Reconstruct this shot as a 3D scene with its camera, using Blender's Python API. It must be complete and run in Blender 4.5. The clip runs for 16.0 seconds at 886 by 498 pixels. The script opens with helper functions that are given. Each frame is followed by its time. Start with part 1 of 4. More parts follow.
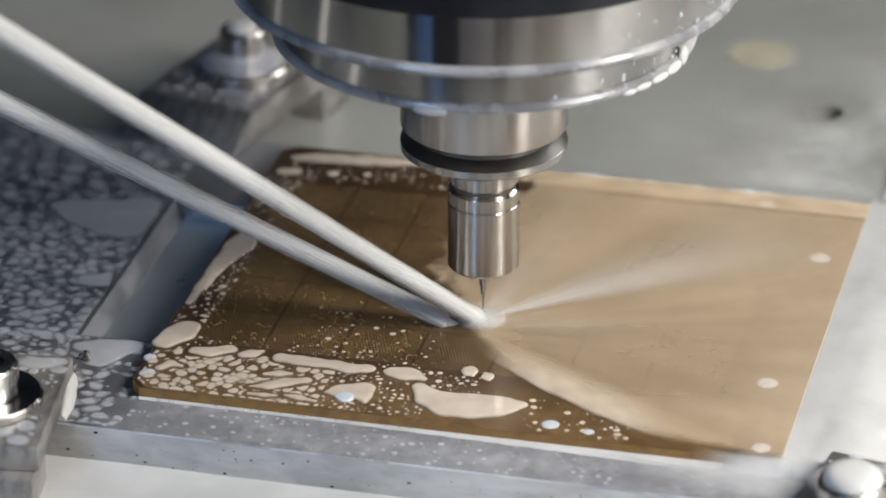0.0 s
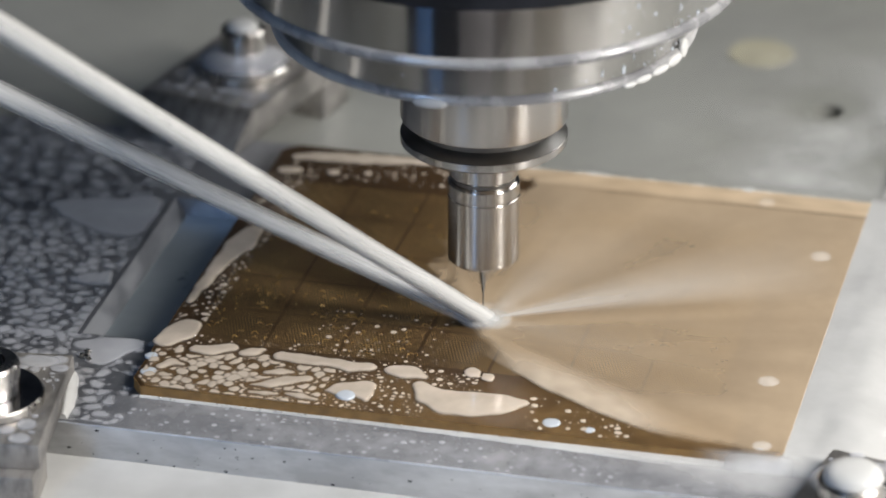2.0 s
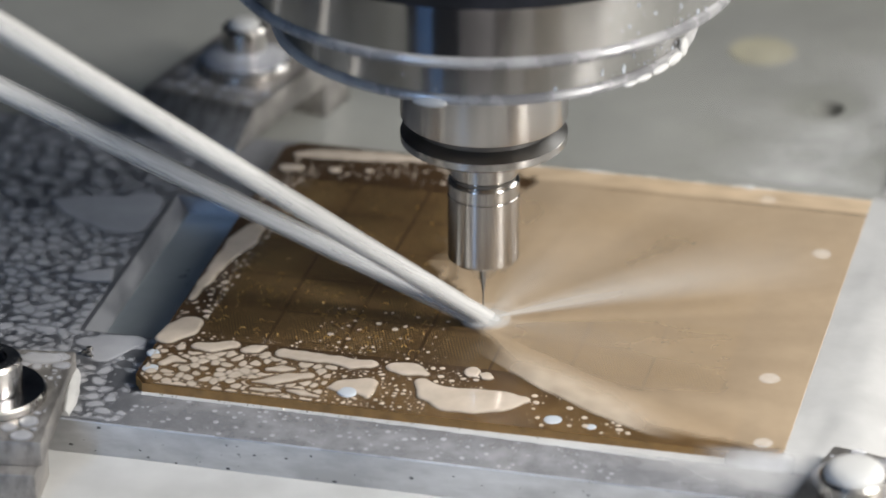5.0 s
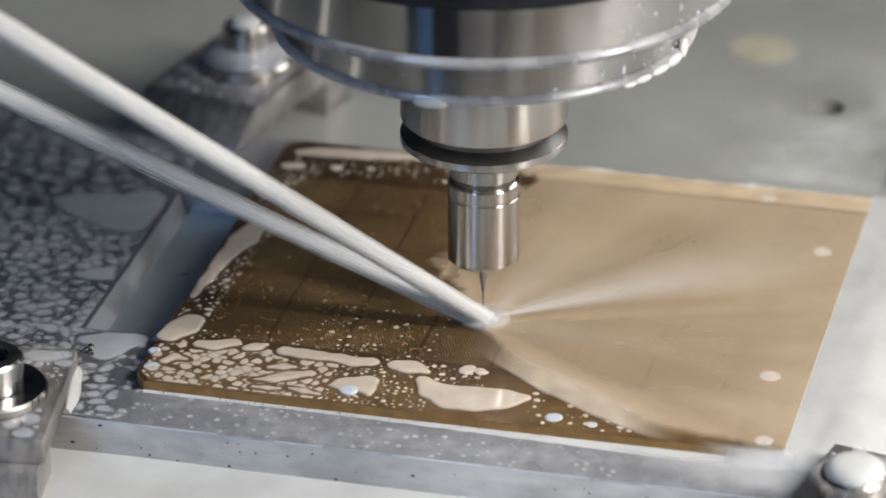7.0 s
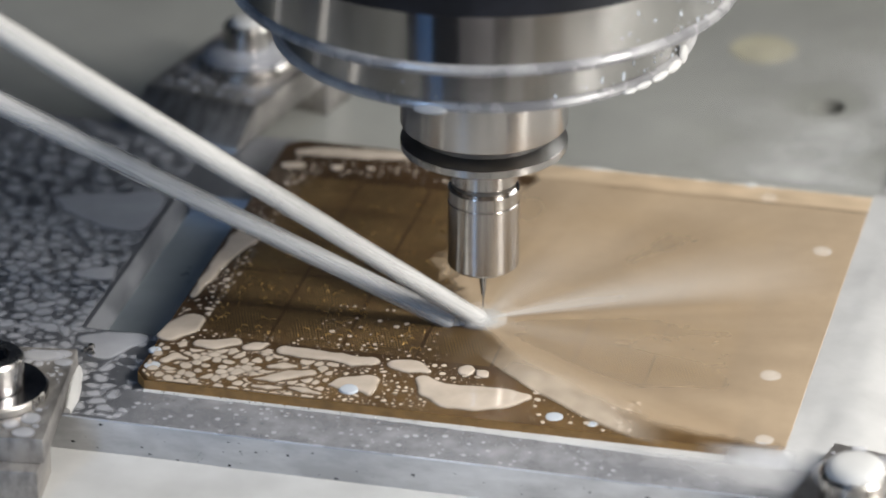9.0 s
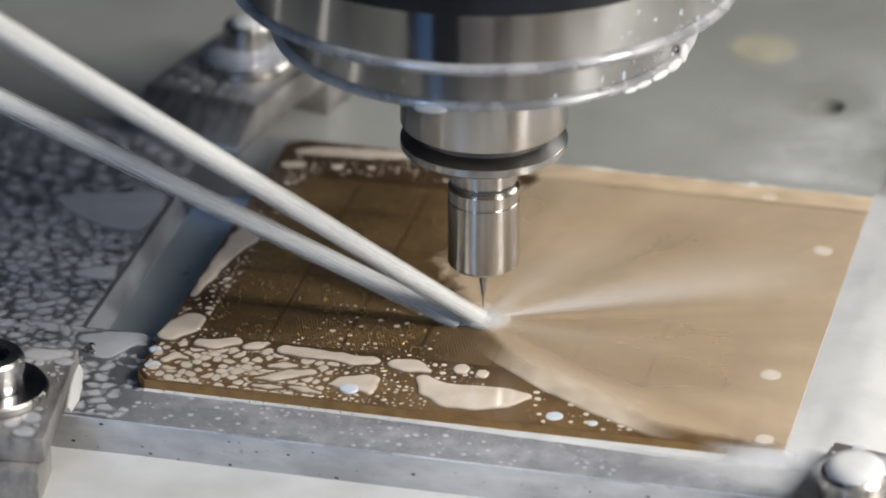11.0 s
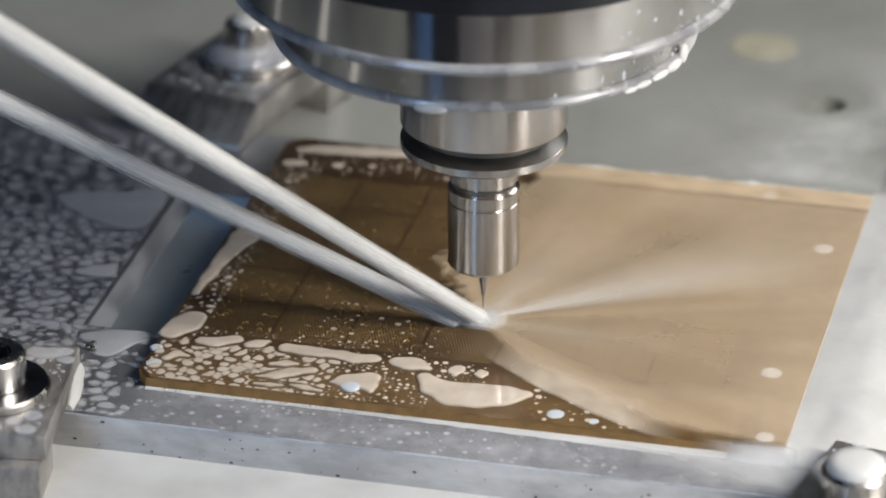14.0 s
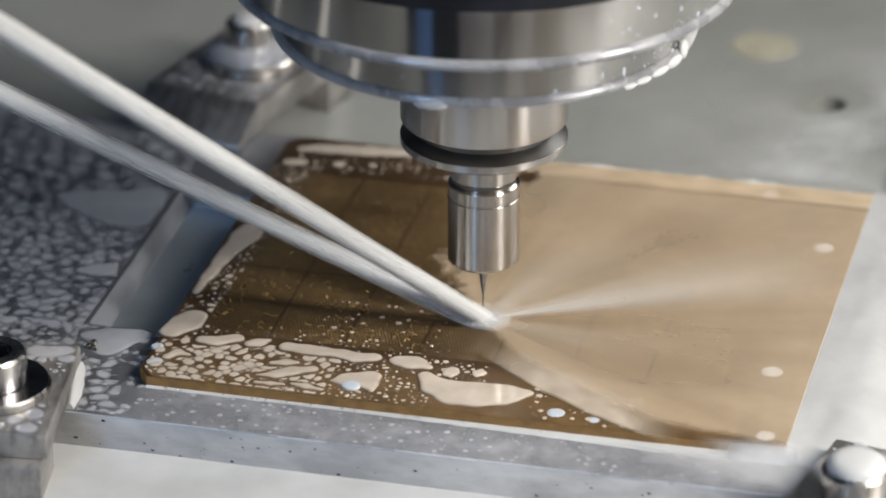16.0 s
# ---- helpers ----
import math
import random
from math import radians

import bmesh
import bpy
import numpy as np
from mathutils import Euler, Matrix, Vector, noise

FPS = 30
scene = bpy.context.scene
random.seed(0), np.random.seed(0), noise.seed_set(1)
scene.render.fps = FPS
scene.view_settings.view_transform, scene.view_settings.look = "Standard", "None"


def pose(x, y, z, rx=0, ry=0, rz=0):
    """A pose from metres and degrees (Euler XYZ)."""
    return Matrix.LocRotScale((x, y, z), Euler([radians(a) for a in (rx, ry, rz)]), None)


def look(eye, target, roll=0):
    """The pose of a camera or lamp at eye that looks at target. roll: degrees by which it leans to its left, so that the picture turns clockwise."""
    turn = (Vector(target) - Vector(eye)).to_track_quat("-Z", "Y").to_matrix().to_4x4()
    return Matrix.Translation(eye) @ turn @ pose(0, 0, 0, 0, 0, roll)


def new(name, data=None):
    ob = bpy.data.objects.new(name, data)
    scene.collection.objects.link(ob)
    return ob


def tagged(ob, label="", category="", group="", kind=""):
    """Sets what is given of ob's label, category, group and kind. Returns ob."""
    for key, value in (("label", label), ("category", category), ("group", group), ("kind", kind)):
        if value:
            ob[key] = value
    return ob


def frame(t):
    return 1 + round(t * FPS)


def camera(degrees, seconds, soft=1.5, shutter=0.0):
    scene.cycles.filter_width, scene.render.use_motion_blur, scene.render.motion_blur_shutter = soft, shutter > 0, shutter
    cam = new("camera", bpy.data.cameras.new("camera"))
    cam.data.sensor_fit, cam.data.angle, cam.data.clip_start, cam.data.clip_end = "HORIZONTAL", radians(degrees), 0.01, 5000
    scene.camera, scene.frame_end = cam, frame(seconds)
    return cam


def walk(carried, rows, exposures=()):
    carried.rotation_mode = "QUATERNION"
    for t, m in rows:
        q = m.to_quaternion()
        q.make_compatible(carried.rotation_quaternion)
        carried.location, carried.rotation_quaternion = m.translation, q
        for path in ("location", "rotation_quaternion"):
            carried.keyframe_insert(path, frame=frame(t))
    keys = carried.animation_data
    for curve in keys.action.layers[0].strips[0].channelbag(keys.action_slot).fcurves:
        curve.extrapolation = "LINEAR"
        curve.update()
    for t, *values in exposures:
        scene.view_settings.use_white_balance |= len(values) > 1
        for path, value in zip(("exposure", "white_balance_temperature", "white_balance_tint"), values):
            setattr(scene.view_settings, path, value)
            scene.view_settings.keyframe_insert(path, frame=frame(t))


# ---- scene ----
cam = camera(12.0, 16.0, soft=1.8, shutter=0.5)
EYE = (0.0, -0.72952, 0.38568)
YAW, PITCH = -0.6133, 26.3654
CAM_POSE = pose(*EYE, 90 - PITCH, 0, -YAW)
walk(cam, [(0.0, CAM_POSE), (16.0, CAM_POSE)])
cam.data.dof.use_dof = True
cam.data.dof.focus_distance = 0.800
cam.data.dof.aperture_fstop = 14.0
scene.view_settings.exposure = 0.0

# ---- world and lights ----
world = bpy.data.worlds.new("machine_room")
scene.world = world
world.use_nodes = True
wn = world.node_tree.nodes
wn["Background"].inputs[0].default_value = (0.62, 0.68, 0.78, 1)
wn["Background"].inputs[1].default_value = 0.25


def area_lamp(name, eye, target, sx, sy, watts, colour, spread=180):
    data = bpy.data.lights.new(name, "AREA")
    data.shape, data.size, data.size_y = "RECTANGLE", sx, sy
    data.energy, data.color, data.spread = watts, colour, radians(spread)
    ob = new(name, data)
    ob.matrix_world = look(eye, target)
    return tagged(ob, kind="structure")


# work lamp on the right, daylight through the door window, added fill lamp
area_lamp("work_lamp", (0.43, -0.28, 0.38), (0.03, -0.05, 0.02), 0.09, 0.34, 2.30, (1.0, 0.965, 0.915), 110)
area_lamp("door_window_light", (-0.40, -0.70, 0.36), (0, 0, 0.02), 0.045, 0.42, 1.9, (0.43, 0.64, 1.0))
# Fill with no seen source, added to brighten the table's right rear.
area_lamp("fill_lamp", (0.58, 0.32, 0.38), (0.32, 0.06, 0.0), 0.4, 0.30, 1.0, (1.0, 0.985, 0.96), 90)

# ---- materials ----


def material(name):
    m = bpy.data.materials.new(name)
    m.use_nodes = True
    return m, m.node_tree.nodes, m.node_tree.links, m.node_tree.nodes["Principled BSDF"]


def ramp(nodes, stops):
    r = nodes.new("ShaderNodeValToRGB")
    e = r.color_ramp.elements
    while len(e) < len(stops):
        e.new(0.5)
    for k, (p, c) in zip(e, stops):
        k.position, k.color = p, (*c, 1)
    return r


def noise_node(nodes, links, scale, detail=4, rough=0.55, stretch=None, vec="Object"):
    tc = nodes.new("ShaderNodeTexCoord")
    n = nodes.new("ShaderNodeTexNoise")
    n.inputs["Scale"].default_value, n.inputs["Detail"].default_value, n.inputs["Roughness"].default_value = scale, detail, rough
    if stretch:
        mp = nodes.new("ShaderNodeMapping")
        mp.inputs["Scale"].default_value = stretch
        links.new(tc.outputs[vec], mp.inputs[0])
        links.new(mp.outputs[0], n.inputs["Vector"])
    else:
        links.new(tc.outputs[vec], n.inputs["Vector"])
    return n


def bump_into(nodes, links, bsdf, height, strength, distance):
    b = nodes.new("ShaderNodeBump")
    b.inputs["Strength"].default_value, b.inputs["Distance"].default_value = strength, distance
    links.new(height, b.inputs["Height"])
    links.new(b.outputs[0], bsdf.inputs["Normal"])


def mat_metal(name, lo, hi, rough=(0.25, 0.45), scale=120, stretch=None, bump=0.2, aniso=0.0, metallic=1.0, depth=0.0001):
    m, n, l, b = material(name)
    tex = noise_node(n, l, scale, 6, 0.6, stretch)
    big = noise_node(n, l, scale * 0.12, 3)
    mix = n.new("ShaderNodeMath")
    mix.operation = "MULTIPLY_ADD"
    mix.inputs[1].default_value = 0.5
    half = n.new("ShaderNodeMath")
    half.operation = "MULTIPLY"
    half.inputs[1].default_value = 0.5
    l.new(big.outputs[0], half.inputs[0])
    l.new(tex.outputs[0], mix.inputs[0])
    l.new(half.outputs[0], mix.inputs[2])
    r = ramp(n, [(0.41, lo), (0.59, hi)])
    l.new(mix.outputs[0], r.inputs[0])
    l.new(r.outputs[0], b.inputs["Base Color"])
    rr = n.new("ShaderNodeMapRange")
    rr.inputs[1].default_value, rr.inputs[2].default_value = 0.41, 0.59
    rr.inputs[3].default_value, rr.inputs[4].default_value = rough
    l.new(mix.outputs[0], rr.inputs[0])
    l.new(rr.outputs[0], b.inputs["Roughness"])
    b.inputs["Metallic"].default_value = metallic
    if aniso:
        b.inputs["Anisotropic"].default_value = aniso
        b.inputs["Anisotropic Rotation"].default_value = 0.25
        t = n.new("ShaderNodeTangent")
        t.direction_type, t.axis = "RADIAL", "Z"
        l.new(t.outputs[0], b.inputs["Tangent"])
    bump_into(n, l, b, tex.outputs[0], bump, depth)
    return m


M_CHROME = mat_metal("ground_spindle_steel", (0.40, 0.39, 0.385), (0.70, 0.68, 0.66), (0.13, 0.28), 55, (1, 1, 0.5), 0.25, 0.7)
M_TURNED = mat_metal("turned_tool_steel", (0.50, 0.48, 0.455), (0.54, 0.52, 0.495), (0.22, 0.27), 40, (1, 1, 3), 0.02, 0.88)
# Holder steel darkened for its grooves: their shade is put into the colour.
M_GROOVE = mat_metal("shaded_groove_steel", (0.16, 0.155, 0.15), (0.24, 0.235, 0.23), (0.30, 0.40), 60, None, 0.05)
M_BLACK = mat_metal("black_spindle_coating", (0.008, 0.009, 0.013), (0.022, 0.024, 0.034), (0.30, 0.5), 80, None, 0.05, 0, 0.3)
M_CARBIDE = mat_metal("tungsten_carbide", (0.30, 0.29, 0.28), (0.42, 0.41, 0.40), (0.18, 0.28), 300, None, 0.05)
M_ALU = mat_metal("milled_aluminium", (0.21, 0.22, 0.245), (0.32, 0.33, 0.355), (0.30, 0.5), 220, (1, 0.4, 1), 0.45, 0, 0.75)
# Sawn texture; made paler than the plate to carry the front's light.
M_ALU_SIDE = mat_metal("sawn_aluminium_lit", (0.40, 0.40, 0.40), (0.62, 0.62, 0.62), (0.40, 0.6), 260, (0.35, 1, 1), 0.6, 0, 0.45)
M_POCKET = mat_metal("wet_pocket_floor", (0.32, 0.36, 0.38), (0.43, 0.47, 0.49), (0.24, 0.40), 60, None, 0.1, 0, 0.45)
# Highlight along the plate's edge, painted as a pale bluish metal.
M_EDGE_SHINE = mat_metal("painted_edge_shine", (0.50, 0.53, 0.60), (0.80, 0.84, 0.92), (0.25, 0.4), 200, (0.4, 1, 1), 0.2, 0, 0.5)
M_CLAMP = mat_metal("worn_clamp_steel", (0.20, 0.19, 0.18), (0.42, 0.40, 0.38), (0.28, 0.55), 420, (1, 0.35, 0.6), 0.6, 0, 0.7, 0.0003)
M_BOLT = mat_metal("bright_bolt_steel", (0.42, 0.40, 0.38), (0.62, 0.60, 0.57), (0.16, 0.34), 300, (1, 1, 0.3), 0.3)
M_WASHER = mat_metal("oiled_washer_steel", (0.16, 0.16, 0.17), (0.36, 0.36, 0.38), (0.10, 0.22), 120, None, 0.1)
M_DARK = mat_metal("black_oxide", (0.01, 0.01, 0.012), (0.03, 0.03, 0.032), (0.3, 0.5), 120, None, 0.1, 0, 0.4)


def mat_wall(name, lo, hi):
    m, n, l, b = material(name)
    tex = noise_node(n, l, 6, 5)
    r = ramp(n, [(0.3, lo), (0.7, hi)])
    l.new(tex.outputs[0], r.inputs[0])
    l.new(r.outputs[0], b.inputs["Base Color"])
    b.inputs["Roughness"].default_value = 0.5
    return m


M_WALL = mat_wall("enclosure_paint", (0.11, 0.115, 0.125), (0.15, 0.155, 0.165))

# Unseen floor, made paler to lift what the spindle mirrors.
M_BOUNCE_FLOOR = mat_wall("bounce_floor_paint", (0.26, 0.265, 0.26), (0.34, 0.345, 0.34))


def mat_milk(name, colour, cover, spread=0.15, scale=90, rough=0.08, thin=None):
    """Milky coolant: a thin turbid layer, partly see-through."""
    m, n, l, b = material(name)
    b.inputs["Base Color"].default_value = (*colour, 1)
    b.inputs["Roughness"].default_value = rough
    b.inputs["IOR"].default_value = 1.33
    tex = noise_node(n, l, scale, 4)
    mr = n.new("ShaderNodeMapRange")
    mr.inputs[1].default_value, mr.inputs[2].default_value = 0.3, 0.7
    mr.inputs[3].default_value, mr.inputs[4].default_value = cover - spread, min(1.0, cover + spread)
    l.new(tex.outputs[0], mr.inputs[0])
    out = mr.outputs[0]
    if thin is not None:
        # u holds the share of the full depth: the layer clears towards its rim
        uvn = n.new("ShaderNodeUVMap")
        se = n.new("ShaderNodeSeparateXYZ")
        l.new(uvn.outputs[0], se.inputs[0])
        f = n.new("ShaderNodeMapRange")
        f.inputs[1].default_value, f.inputs[2].default_value = 0.0, 0.9
        f.inputs[3].default_value, f.inputs[4].default_value = thin, 1.0
        l.new(se.outputs[0], f.inputs[0])
        mu = n.new("ShaderNodeMath")
        mu.operation = "MULTIPLY"
        l.new(out, mu.inputs[0])
        l.new(f.outputs[0], mu.inputs[1])
        out = mu.outputs[0]
    l.new(out, b.inputs["Alpha"])
    return m


M_MILK = mat_milk("milky_coolant", (0.64, 0.65, 0.69), 0.56, 0.10, 60, 0.12, 0.05)
M_LIP = mat_metal("coolant_smeared_lip", (0.20, 0.20, 0.21), (0.46, 0.46, 0.46), (0.20, 0.5), 90, None, 0.2, 0, 0.15)
M_MILK_BOARD = mat_milk("milky_coolant_on_board", (0.63, 0.54, 0.445), 0.84, 0.12, 130, 0.10, 0.14)
M_MILK_POOL = mat_milk("deep_milky_coolant", (0.62, 0.62, 0.61), 0.86, 0.12, 45, 0.28)
M_VEIL = mat_milk("thin_table_coolant", (0.66, 0.67, 0.67), 0.40, 0.36, 38, 0.15, 0.0)
M_FOG = mat_milk("coolant_burst", (0.80, 0.80, 0.78), 0.22, 0.06, 200, 0.6)
M_FOG.node_tree.nodes["Principled BSDF"].inputs["Specular IOR Level"].default_value = 0.0
M_AMBER = mat_milk("amber_wet_coat", (0.58, 0.36, 0.155), 0.16, 0.10, 140, 0.25, 0.0)
M_FLOW = mat_milk("running_coolant", (0.50, 0.50, 0.495), 0.90, 0.10, 60, 0.15)
M_HOLE_MILK = mat_milk("coolant_in_hole", (0.58, 0.63, 0.69), 0.86, 0.03)


def mat_jet():
    m, n, l, b = material("coolant_jet")
    tex = noise_node(n, l, 500, 5, 0.6, (0.06, 1, 1))
    r = ramp(n, [(0.3, (0.48, 0.48, 0.47)), (0.7, (0.56, 0.56, 0.55))])
    l.new(tex.outputs[0], r.inputs[0])
    l.new(r.outputs[0], b.inputs["Base Color"])
    b.inputs["Roughness"].default_value = 0.3
    b.inputs["Subsurface Weight"].default_value, b.inputs["Subsurface Scale"].default_value = 0.6, 0.002
    b.inputs["Subsurface Radius"].default_value = (1, 1, 1)
    bump_into(n, l, b, tex.outputs[0], 0.05, 0.0002)
    return m


M_JET = mat_jet()


def mat_cover(name, colour, rough=0.35, grain=0.08):
    """Thin coolant sheet: u holds how much of the ground it covers."""
    m, n, l, b = material(name)
    b.inputs["Base Color"].default_value = (*colour, 1)
    b.inputs["Roughness"].default_value = rough
    b.inputs["IOR"].default_value = 1.33
    uvn = n.new("ShaderNodeUVMap")
    se = n.new("ShaderNodeSeparateXYZ")
    l.new(uvn.outputs[0], se.inputs[0])
    tex = noise_node(n, l, 240, 4)
    f = n.new("ShaderNodeMapRange")
    f.inputs[1].default_value, f.inputs[2].default_value = 0.3, 0.7
    f.inputs[3].default_value, f.inputs[4].default_value = 1 - grain, 1 + grain
    l.new(tex.outputs[0], f.inputs[0])
    mu = n.new("ShaderNodeMath")
    mu.operation, mu.use_clamp = "MULTIPLY", True
    l.new(se.outputs[0], mu.inputs[0])
    l.new(f.outputs[0], mu.inputs[1])
    l.new(mu.outputs[0], b.inputs["Alpha"])
    return m


M_FILM = mat_cover("coolant_film", (0.77, 0.60, 0.415), 0.35, 0.04)
M_WAVE = mat_cover("coolant_wave", (0.78, 0.665, 0.53), 0.35, 0.05)
M_HAZE = mat_cover("coolant_haze", (0.42, 0.425, 0.45), 0.2, 0.25)
M_SHEET = mat_cover("running_sheet", (0.60, 0.60, 0.605), 0.2)


def mat_mist(name, colour, across, along, lo, hi, scale_u=7.0, scale_v=0.7):
    """Airborne coolant: streaks along v, dying out to both sides and with the way."""
    m, n, l, b = material(name)
    b.inputs["Base Color"].default_value = (*colour, 1)
    b.inputs["Roughness"].default_value = 0.6
    b.inputs["Specular IOR Level"].default_value = 0.0
    uvn = n.new("ShaderNodeUVMap")
    sp = n.new("ShaderNodeSeparateXYZ")
    l.new(uvn.outputs[0], sp.inputs[0])

    def math_node(op, a, c=None):
        k = n.new("ShaderNodeMath")
        k.operation = op
        k.use_clamp = op == "MULTIPLY"
        for i, v in enumerate((a, c)):
            if v is None:
                continue
            if isinstance(v, (int, float)):
                k.inputs[i].default_value = v
            else:
                l.new(v, k.inputs[i])
        return k.outputs[0]
    mp = n.new("ShaderNodeMapping")
    mp.inputs["Scale"].default_value = (scale_u, scale_v, 1)
    l.new(uvn.outputs[0], mp.inputs[0])
    t = n.new("ShaderNodeTexNoise")
    t.inputs["Scale"].default_value, t.inputs["Detail"].default_value = 1.0, 4
    oi = n.new("ShaderNodeObjectInfo")
    va = n.new("ShaderNodeVectorMath")
    va.operation = "ADD"
    cb = n.new("ShaderNodeCombineXYZ")
    l.new(math_node("POWER", math_node("ADD", oi.outputs["Random"], 1.0), 6.0), cb.inputs[2])
    l.new(mp.outputs[0], va.inputs[0])
    l.new(cb.outputs[0], va.inputs[1])
    l.new(va.outputs[0], t.inputs["Vector"])
    mr = n.new("ShaderNodeMapRange")
    mr.inputs[1].default_value, mr.inputs[2].default_value = 0.36, 0.66
    mr.inputs[3].default_value, mr.inputs[4].default_value = lo, hi
    l.new(t.outputs[0], mr.inputs[0])
    a = mr.outputs[0]
    u, v = sp.outputs[0], sp.outputs[1]
    if across:
        w = math_node("MULTIPLY", math_node("MULTIPLY", u, math_node("SUBTRACT", 1.0, u)), 4.0)
        a = math_node("MULTIPLY", a, math_node("POWER", w, across))
    if along:
        a = math_node("MULTIPLY", a, math_node("POWER", math_node("SUBTRACT", 1.0, v), along))
    l.new(a, b.inputs["Alpha"])
    return m


M_SPRAY = mat_mist("coolant_spray", (0.86, 0.84, 0.80), 1.5, 0.9, 0.30, 0.80, 0.8, 0.3)
M_SOFT = mat_mist("thin_coolant_spray", (0.86, 0.84, 0.80), 1.2, 1.0, 0.03, 0.22, 1.0, 0.3)
M_MIST = mat_mist("jet_mist", (0.72, 0.72, 0.71), 0.0, 0.0, 0.22, 0.46, 9.0, 9.0)


def mat_board():
    """Brown laminate with copper pad fields between routed channels, 14.8 mm from field to field."""
    m, n, l, b = material("brown_laminate")

    def math_node(op, a, c=None, d=None):
        k = n.new("ShaderNodeMath")
        k.operation = op
        for i, v in enumerate((a, c, d)):
            if v is None:
                continue
            if isinstance(v, (int, float)):
                k.inputs[i].default_value = v
            else:
                l.new(v, k.inputs[i])
        return k.outputs[0]
    tc = n.new("ShaderNodeTexCoord")
    sp = n.new("ShaderNodeSeparateXYZ")
    l.new(tc.outputs["Object"], sp.inputs[0])
    x, y = math_node("MULTIPLY", sp.outputs[0], 1000.0), math_node("MULTIPLY", sp.outputs[1], 1000.0)
    fx = math_node("FLOORED_MODULO", math_node("SUBTRACT", x, 2.5), 14.8)
    fy = math_node("FLOORED_MODULO", math_node("ADD", y, 35.2), 14.8)

    def band(v, lo, hi):
        return math_node("MULTIPLY", math_node("GREATER_THAN", v, lo), math_node("LESS_THAN", v, hi))

    def both(p, q):
        return math_node("MULTIPLY", p, q)
    area = both(band(x, -56.7, 47.0), band(y, -35.2, 38.8))
    inner = both(band(fx, 3.3, 11.8), band(fy, 3.0, 11.8))
    outer = both(band(fx, 0.3, 14.5), band(fy, 0.3, 14.5))
    channel = both(area, math_node("SUBTRACT", 1.0, both(band(fx, 0.25, 14.55), band(fy, 0.25, 14.55))))

    def dots(px, py, rx, ry):
        odd = math_node("MULTIPLY", math_node("FLOORED_MODULO", math_node("FLOOR", math_node("DIVIDE", y, py)), 2.0), px / 2)
        dx = math_node("DIVIDE", math_node("SUBTRACT", math_node("FLOORED_MODULO", math_node("ADD", x, odd), px), px / 2), rx)
        dy = math_node("DIVIDE", math_node("SUBTRACT", math_node("FLOORED_MODULO", y, py), py / 2), ry)
        return math_node("LESS_THAN", math_node("ADD", both(dx, dx), both(dy, dy)), 1.0)
    pads = both(area, math_node("ADD", both(inner, dots(0.62, 0.84, 0.20, 0.27)), both(both(outer, math_node("SUBTRACT", 1.0, inner)), dots(0.46, 0.60, 0.13, 0.17))))
    tex = noise_node(n, l, 60, 6, 0.65)
    patch = noise_node(n, l, 55, 4, 0.6)
    fine = noise_node(n, l, 900, 3, 0.6)
    v = math_node("MULTIPLY_ADD", fine.outputs[0], 0.35, math_node("MULTIPLY", tex.outputs[0], 0.65))
    base = ramp(n, [(0.30, (0.026, 0.0158, 0.0078)), (0.70, (0.074, 0.0415, 0.0185))])
    l.new(v, base.inputs[0])

    def mixed(c1, c2, fac):
        k = n.new("ShaderNodeMix")
        k.data_type = "RGBA"
        l.new(fac, k.inputs[0])
        l.new(c1, k.inputs[6])
        k.inputs[7].default_value = (*c2, 1)
        return k.outputs[2]
    lit = n.new("ShaderNodeMapRange")
    lit.inputs[1].default_value, lit.inputs[2].default_value = 0.35, 0.65
    lit.inputs[3].default_value, lit.inputs[4].default_value = 0.35, 0.9
    l.new(patch.outputs[0], lit.inputs[0])
    c = mixed(base.outputs[0], (0.38, 0.25, 0.105), both(pads, lit.outputs[0]))
    c = mixed(c, (0.020, 0.012, 0.006), both(channel, math_node("MULTIPLY", lit.outputs[0], 0.14)))
    c = mixed(c, (0.022, 0.014, 0.007), both(both(area, inner), both(math_node("SUBTRACT", 1.0, pads), 0.45)))
    l.new(c, b.inputs["Base Color"])
    b.inputs["Roughness"].default_value = 0.34
    b.inputs["Specular IOR Level"].default_value = 0.35
    bump_into(n, l, b, fine.outputs[0], 0.25, 0.0001)
    return m


M_BOARD = mat_board()


def mat_plain(name, colour, rough, metallic=0.0):
    m, n, l, b = material(name)
    tex = noise_node(n, l, 400, 4)
    lo, hi = [c * 0.75 for c in colour], [min(1, c * 1.2) for c in colour]
    r = ramp(n, [(0.3, lo), (0.7, hi)])
    l.new(tex.outputs[0], r.inputs[0])
    l.new(r.outputs[0], b.inputs["Base Color"])
    b.inputs["Roughness"].default_value, b.inputs["Metallic"].default_value = rough, metallic
    return m


M_GOLD = mat_plain("drilled_copper", (0.42, 0.27, 0.09), 0.35, 0.7)
M_EDGE = mat_plain("board_edge", (0.26, 0.145, 0.045), 0.35)
M_SPOT = mat_plain("yellow_plug", (0.40, 0.375, 0.27), 0.5)


def mat_table():
    m, n, l, b = material("coolant_filmed_table")
    tex = noise_node(n, l, 14, 5, 0.6)
    fine = noise_node(n, l, 160, 4, 0.6)
    r = ramp(n, [(0.30, (0.22, 0.225, 0.21)), (0.70, (0.35, 0.355, 0.335))])
    l.new(tex.outputs[0], r.inputs[0])
    l.new(r.outputs[0], b.inputs["Base Color"])
    b.inputs["Roughness"].default_value = 0.28
    bump_into(n, l, b, fine.outputs[0], 0.12, 0.0004)
    return m


M_TABLE = mat_table()

